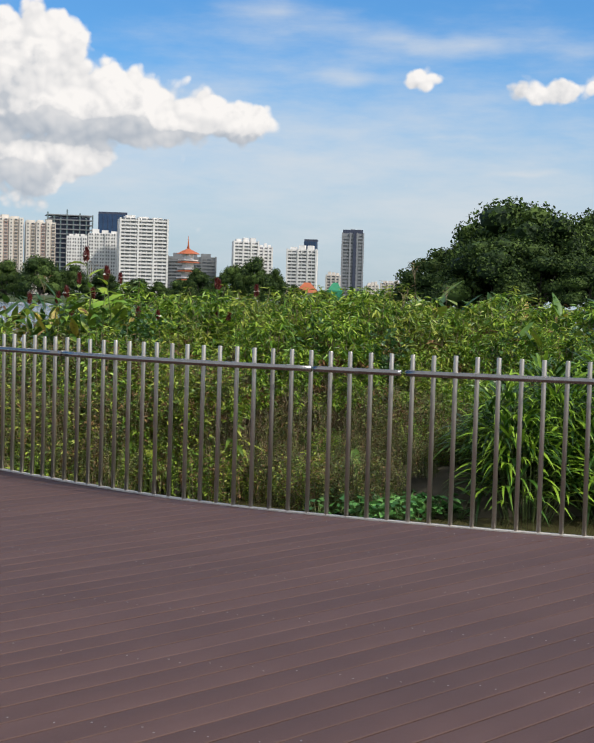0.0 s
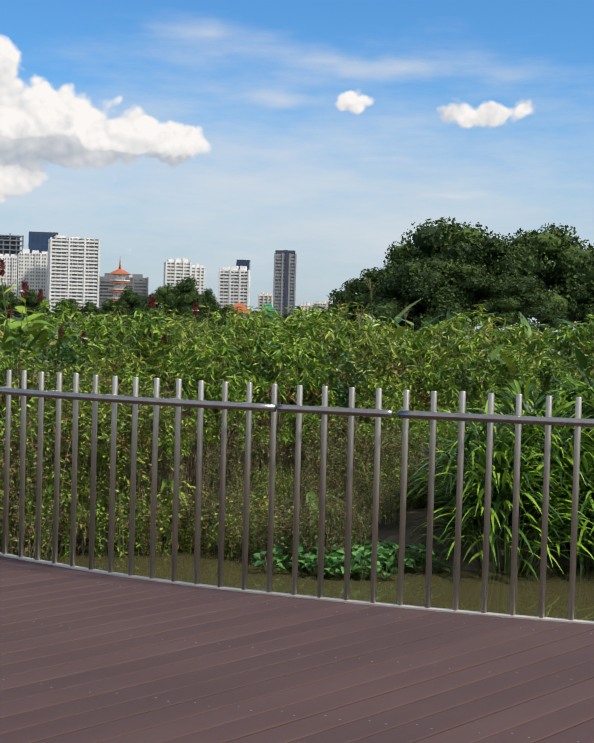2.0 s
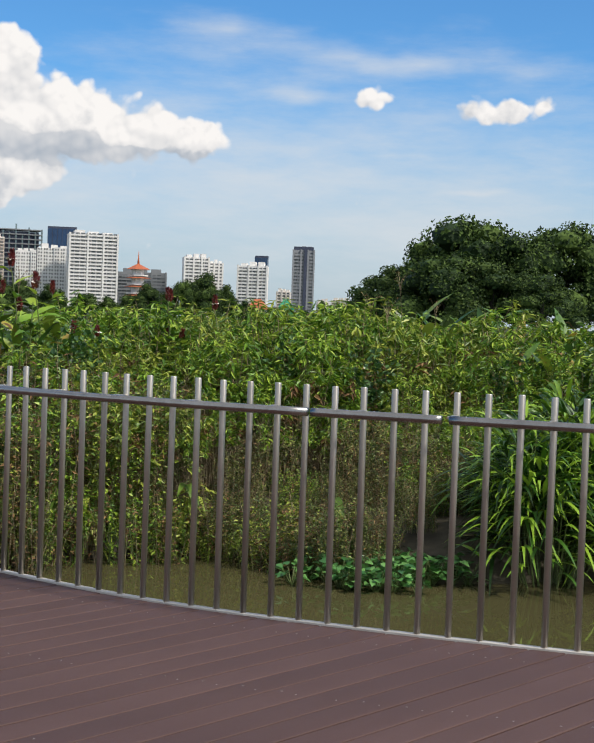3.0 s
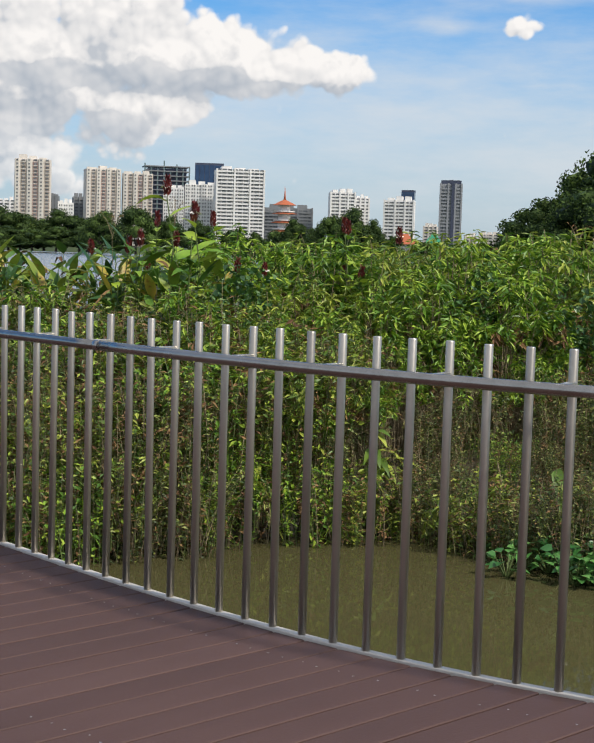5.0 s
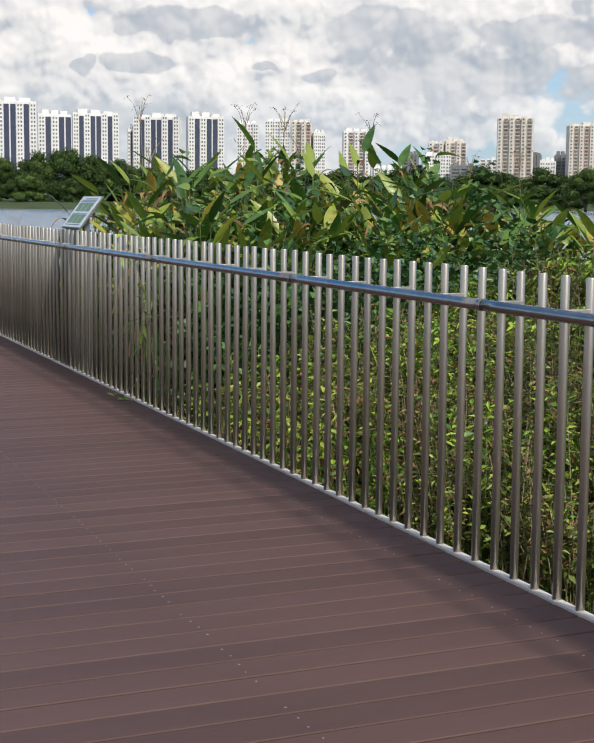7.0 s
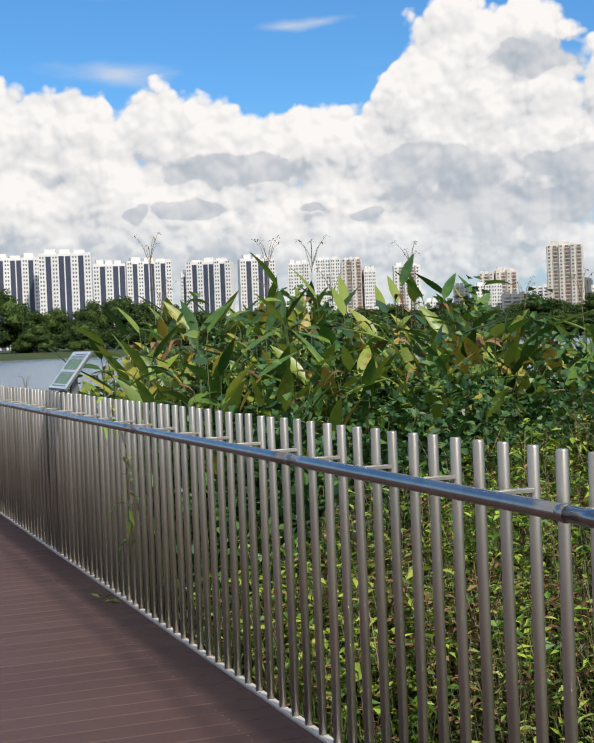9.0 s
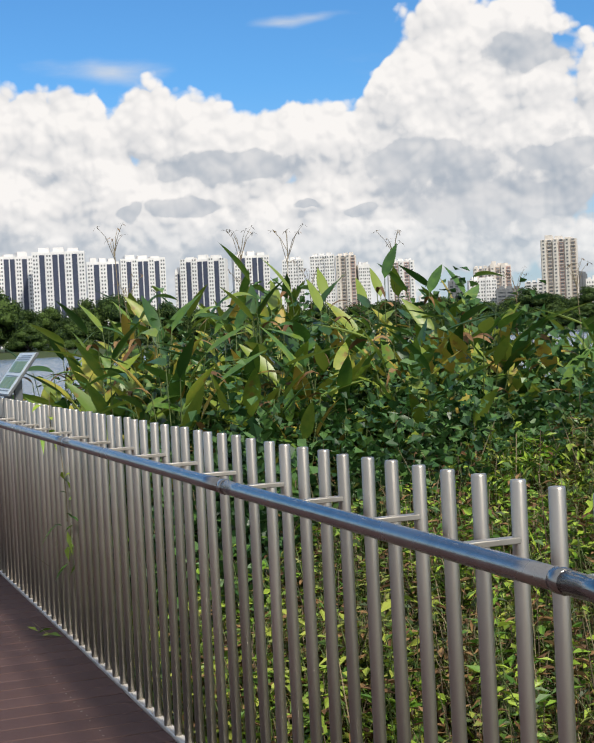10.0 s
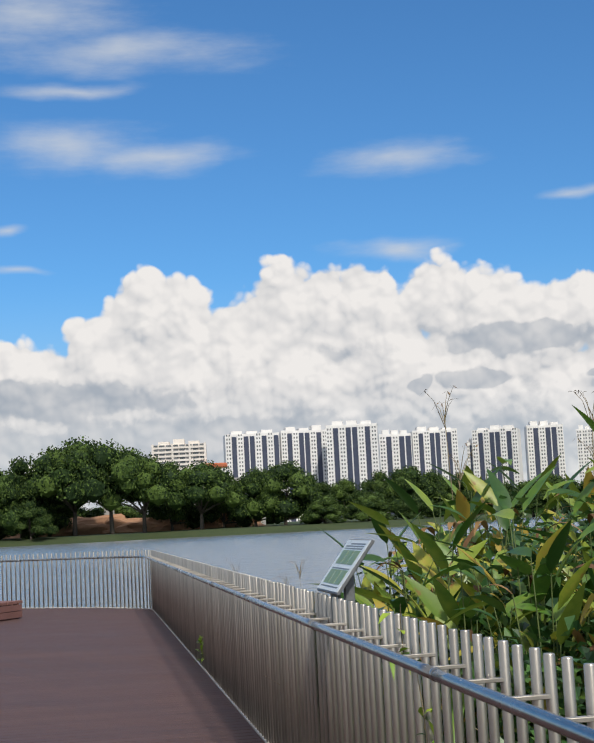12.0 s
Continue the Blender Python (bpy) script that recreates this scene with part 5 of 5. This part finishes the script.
while s < 13.2:                                    # low growth close behind the straight fence
    for v in (0.1, 0.42, 0.8, 1.2, 1.7, 2.2, 2.8):
        p = land(s + rnd.uniform(-0.2, 0.2), v + (0.25 if s > 8 else 0) + rnd.uniform(-0.12, 0.12))
        want = (0.12 + 0.33 * v + rnd.uniform(-0.2, 0.15)) if s < 11.2 else 0.5 + 0.3 * v - 0.35 * max(0, s - 12) + rnd.uniform(-0.2, 0.2)
        if s > 7.6 and v > 1.3:
            continue
        k = rnd.choice((3, 2, 0, 0))
        low.append((k, p, rnd.uniform(0, 360), max(0.45, (want - p.z) / (1, 1, 0.8, 0.8)[k])))
        if v > 2 and s < 9:
            rows.append((rnd.choice((0, 1, 2)), p, rnd.uniform(0, 360), max(0.4, (want - p.z) / 1.5)))
    s += 0.46
for s in (3.15, 3.35, 3.5, 3.65, 3.85, 4.15):        # where the bank turns in towards the fence
    for i in range(6):
        v = 0.05 + 0.5 * i
        if shore_off(s) + v < 4.7:
            p = land(s + rnd.uniform(-0.06, 0.06), v + rnd.uniform(-0.1, 0.1))
            k = rnd.choice((0, 1, 2))
            low.append((k, p, rnd.uniform(0, 360), (-0.2 + 0.3 * v + rnd.uniform(-0.1, 0.12) - p.z) / (1, 1, 0.8)[k]))
scatter(herbs, rows)
scatter(brush, low)

strap = [strap_clump(11, 0.55), strap_clump(12, 0.6)]
rows = []
for s in np.arange(-2.8, 0.2, 0.36):
    for v in (0.1, 0.8, 1.5, 2.2, 2.9):
        if s > 0.05 and v < 0.5:
            continue
        p = land(s + rnd.uniform(-0.15, 0.15), v + rnd.uniform(-0.2, 0.2))
        rows.append((rnd.choice((0, 1)), p, rnd.uniform(0, 360), (min(1.12, 0.55 + 0.45 * v) + rnd.uniform(-0.1, 0.12) - p.z) / 1.4))
scatter(strap, rows)

marsh = [thalia(31, 1.9, 8, 40), thalia(32, 2.3, 8, 44), thalia(33, 1.6, 8, 36), thalia(34, 2.7, 9, 46), thalia(35, 1.3, 7, 28)]
TALL = (1.9, 2.3, 1.6, 2.7, 1.3)
rows = []


def marsh_at(s, o, top, some=(0, 1, 2, 3, 4)):
    p = land_at(s + rnd.uniform(-0.15, 0.15), o + rnd.uniform(-0.2, 0.2))
    k = min(some, key=lambda i: abs(TALL[i] - (top - 0.2 - p.z) + rnd.uniform(-0.2, 0.2)))
    rows.append((k, p, rnd.uniform(0, 360), min(1.25, max(0.5, (top - 0.2 - p.z) / TALL[k]))))


for s in np.arange(8.0, 12.4, 0.32):               # the large stand beside the notice board
    for o in (0.85, 1.25, 1.75, 2.3, 2.9, 3.5, 4.2):
        peak = 2.34 - 0.6 * max(0, s - 11.3) - 0.26 * max(0, 10.7 - s)
        marsh_at(s, o, min(peak, 1.1 + 0.62 * o) + rnd.uniform(-0.3, 0.15))
for s in np.arange(5.6, 10.8, 0.38):
    for o in (4.8, 5.5):
        marsh_at(s, o, 1.66 + rnd.uniform(-0.2, 0.12))
for s in np.arange(-1.6, 8.5, 0.6):
    marsh_at(s, 12.2, 1.9 + rnd.uniform(-0.2, 0.2), (0, 2))
    marsh_at(s, 9.5, 1.5 + rnd.uniform(-0.2, 0.1), (0, 2))
for x, y, top in ((2.2, 17.5, 1.98), (2.5, 17.4, 1.8), (4.3, 17.1, 1.8), (5.0, 17.0, 1.72), (2.9, 17.4, 1.75), (0.6, 17.6, 1.62)):
    rows.append((2, Vector((x, y, LEVEL + 0.4)), rnd.uniform(0, 360), (top - LEVEL - 0.6) / 1.6))
scatter(marsh, rows)

cover = [creeper(41, 0.5, 1.5), creeper(42, 0.45, 1.5)]
rows = []
for s in np.arange(7.2, 12.7, 0.5):
    for o in (0.95, 1.5, 2.1, 2.8, 3.5, 4.2):
        p = land_at(s + rnd.uniform(-0.2, 0.2), o + rnd.uniform(-0.2, 0.2))
        crest = (1.1 if s < 8.6 else 1.62 - 0.2 * abs(s - 10.4)) + 0.28 * noise.noise((s * 0.9, o, 4)) - 0.3 * max(0, s - 11.8)
        rows.append((rnd.choice((0, 1)), p, rnd.uniform(0, 360), (min(crest, 0.4 + 0.5 * o) - p.z) / 1.5 * rnd.uniform(0.85, 1.05)))
for s, v in ((4.6, 3.4), (3.2, 3.6), (2.0, 3.9), (5.2, 4.2), (1.2, 4.6), (3.8, 5.2), (6.4, 5.0), (2.7, 6.0)):
    p = land(s, v)
    rows.append((rnd.choice((0, 1)), p, rnd.uniform(0, 360), (1.12 + rnd.uniform(-0.1, 0.1) - p.z) / 1.5))
scatter(cover, rows)

ginger = [costus(51, 1.75), costus(52, 1.6), costus(53, 2.0, 2)]
rows = []
for x, y, top in ((-2.64, 14.49, 1.5), (-2.34, 14.53, 1.72), (-3.3, 14.4, 1.43), (-3.05, 14.6, 1.5), (-1.09, 14.6, 1.68), (-0.84, 14.8, 1.7), (-0.33, 14.7, 1.6), (-1.9, 14.3, 1.24), (-3.63, 14.4, 1.4), (-2.68, 14.2, 2.0), (-2.9, 14.3, 1.7), (-2.45, 14.1, 1.75)):
    rows.append((rnd.randrange(3), Vector((x, y, LEVEL + 0.35)), rnd.uniform(0, 360), 1.0))
for i, (k, p, a, s) in enumerate(rows):
    top = (1.5, 1.72, 1.43, 1.5, 1.68, 1.7, 1.6, 1.24, 1.4, 2.0, 1.7, 1.75)[i]
    rows[i] = (k, p, a, (top - p.z) / (1.75, 1.6, 2.0)[k])
scatter(ginger, rows)

dry = [grass_stalk(61, 2.9), grass_stalk(62, 2.6), grass_stalk(63, 2.75)]
rows = []
for x, y, top in ((-8.39, 16.25, 2.45), (-8.0, 16.45, 2.42), (-9.15, 15.8, 2.35), (-9.35, 15.7, 2.2), (-7.05, 16.9, 2.2), (-7.7, 16.6, 2.25), (-8.2, 16.3, 2.2), (-6.1, 17.2, 1.95), (-5.4, 17.5, 2.0), (-3.0, 15.6, 2.0),
                  (2.0, 15.4, 2.0), (1.8, 15.6, 1.9), (1.4, 15.3, 1.85), (2.3, 15.8, 1.7), (-3.4, 15.2, 1.8), (-12.76, 17.22, 1.3), (-12.36, 17.54, 1.05), (-11.9, 17.3, 1.2)):
    rows.append((rnd.randrange(3), Vector((x, y, LEVEL + 0.3)), rnd.uniform(0, 360), (top - LEVEL - 0.3) / 2.9))
scatter(dry, rows)

floats = [float_plant(71), float_plant(72)]
rows = []
for _ in range(135):
    x, y = rnd.gauss(1.3, 0.36), rnd.gauss(11.45, 0.48)
    rows.append((rnd.choice((0, 1)), Vector((x, y, LEVEL + 0.05)), rnd.uniform(0, 360), rnd.uniform(0.8, 1.3)))
scatter(floats, rows)

young = [sapling(81, 0.95), sapling(82, 0.7)]
rows = [(rnd.choice((0, 1)), land(a, b), rnd.uniform(0, 360), c) for a, b, c in ((3.35, 0.4, 1.05), (3.6, 0.3, 1.0), (3.0, 0.3, 0.9), (1.9, 0.2, 0.75), (1.4, 0.4, 0.85), (4.2, 0.2, 1.0), (2.6, 0.2, 0.7), (7.0, 0.2, 1.0), (5.2, 0.1, 0.8), (9.4, 0.15, 0.8), (10.6, 0.1, 0.7))]
scatter(young, rows)


def fence_vine(u, z0, z1, n, seed):
    """A climbing weed that hangs on the fence's bars."""
    rng = np.random.default_rng(seed)
    t = thing("vine", Matrix(), "small green vine twined round the fence bars", "vine", "weeds on the fence")
    zs = np.linspace(z0, z1, 9)
    line = [tuple(along(u + 0.5 * math.sin(z * 7), 0.02, z)) for z in zs]
    part("stem", stems_mesh("stem", DRY, [line], 0.004, 4), DRY, t)
    k = rng.integers(0, 9, n)
    base = np.array([line[i] for i in k]) + rng.normal(size=(n, 3)) * 0.03
    way = rng.normal(size=(n, 3)) + np.array([0, 0, -0.3])
    part("foliage", leaves_mesh("foliage", HERB, rng, base, way, rng.uniform(0.05, 0.10, n), rng.uniform(0.025, 0.045, n), 0.4, 3), HERB, t)


fence_vine(65.6, 0.40, 0.60, 22, 91)
fence_vine(66.2, 0.6, 1.0, 9, 92)
fence_vine(137.5, 0.10, 0.34, 30, 93)
fence_vine(67.5, 1.0, 1.2, 8, 94)

# ---- planks ----
def plank_sheet():
    """The deck's planks run square to the straight fence; each is trimmed at the fence."""
    def edge(s):
        # distance along the plank's way at which the fence's line is met
        best = None
        for n in range(FIRST, LAST):
            a, b = along(n, 0.022, 0), along(n + 1, 0.022, 0)
            sa, sb = a.dot(AY), b.dot(AY)
            if (sa - s) * (sb - s) <= 0 and abs(sa - sb) > 1e-6:
                e = a.lerp(b, (s - sa) / (sb - sa)).dot(AX)
                best = e if best is None else min(best, e)
        return best

    def profile(bm, x0, x1, y0, y1):
        c, g = 0.003, 0.004
        ys = [(y0, -0.03), (y0, -c), (y0 + g, 0.0), (y1 - g, 0.0), (y1, -c), (y1, -0.03)]
        a = [bm.verts.new((x0, y, z)) for y, z in ys]
        b = [bm.verts.new((x1, y, z)) for y, z in ys]
        for i in range(5):
            bm.faces.new((a[i], b[i], b[i + 1], a[i + 1]))
        bm.faces.new(a[::-1])
        bm.faces.new(b)
        return bm

    turn = Matrix.Rotation(math.atan2(AX.y, AX.x), 4, "Z")
    rest = bmesh.new()
    count = 0
    far = bmesh.new()
    start = along(FIRST, 0.022, 0)
    for i in range(-110, 260):
        s = i * PITCH
        e0, e1 = edge(s - HALF), edge(s + HALF)
        e = min(v for v in (e0, e1) if v is not None) if (e0 is not None or e1 is not None) else None
        if e is None:
            past = start.dot(AY) - s
            if past < 0:
                continue
            e = start.dot(AX) - 0.396 * past       # along the deck's open side
        length = 8.4
        near = -2.5 < s < 16.0
        for j in range(4):
            x1 = e - j * length - (0.0 if j == 0 else 0.003)
            x0 = e - (j + 1) * length + 0.003
            if near and j < 2 and count < 290:
                bm = profile(bmesh.new(), x0, x1, -HALF, HALF)
                if j == 0 and e0 is not None and e1 is not None:
                    for v in bm.verts:
                        if v.co.x > x1 - 1e-4:
                            v.co.x = e0 if v.co.y < 0 else e1
                me = bpy.data.meshes.new("plank")
                bm.to_mesh(me)
                bm.free()
                me.materials.append(PLANK)
                o = new("plank", me)
                o.parent = floor
                o.matrix_local = turn @ Matrix.Translation((0, s, random.uniform(-0.0008, 0.0008)))
                count += 1
            else:
                profile(far, x0, x1, s - HALF, s + HALF)
        for j in range(6):
            for dy in (-0.035, 0.035):
                x = e - 0.22 - j * 1.03
                if near and random.random() < 0.85:
                    bmesh.ops.create_circle(rest, cap_ends=True, segments=6, radius=0.0045, matrix=turn @ Matrix.Translation((x + random.uniform(-0.006, 0.006), s + dy, 0.0015)))
    me = bpy.data.meshes.new("planking")
    far.transform(turn)
    far.to_mesh(me)
    far.free()
    me.materials.append(PLANK)
    o = tagged(new("planking", me), kind="stuff")
    o.parent = floor
    me = bpy.data.meshes.new("screws")
    rest.to_mesh(me)
    rest.free()
    me.materials.append(SCREW)
    o = tagged(new("screws", me), kind="stuff")
    o.parent = floor


plank_sheet()
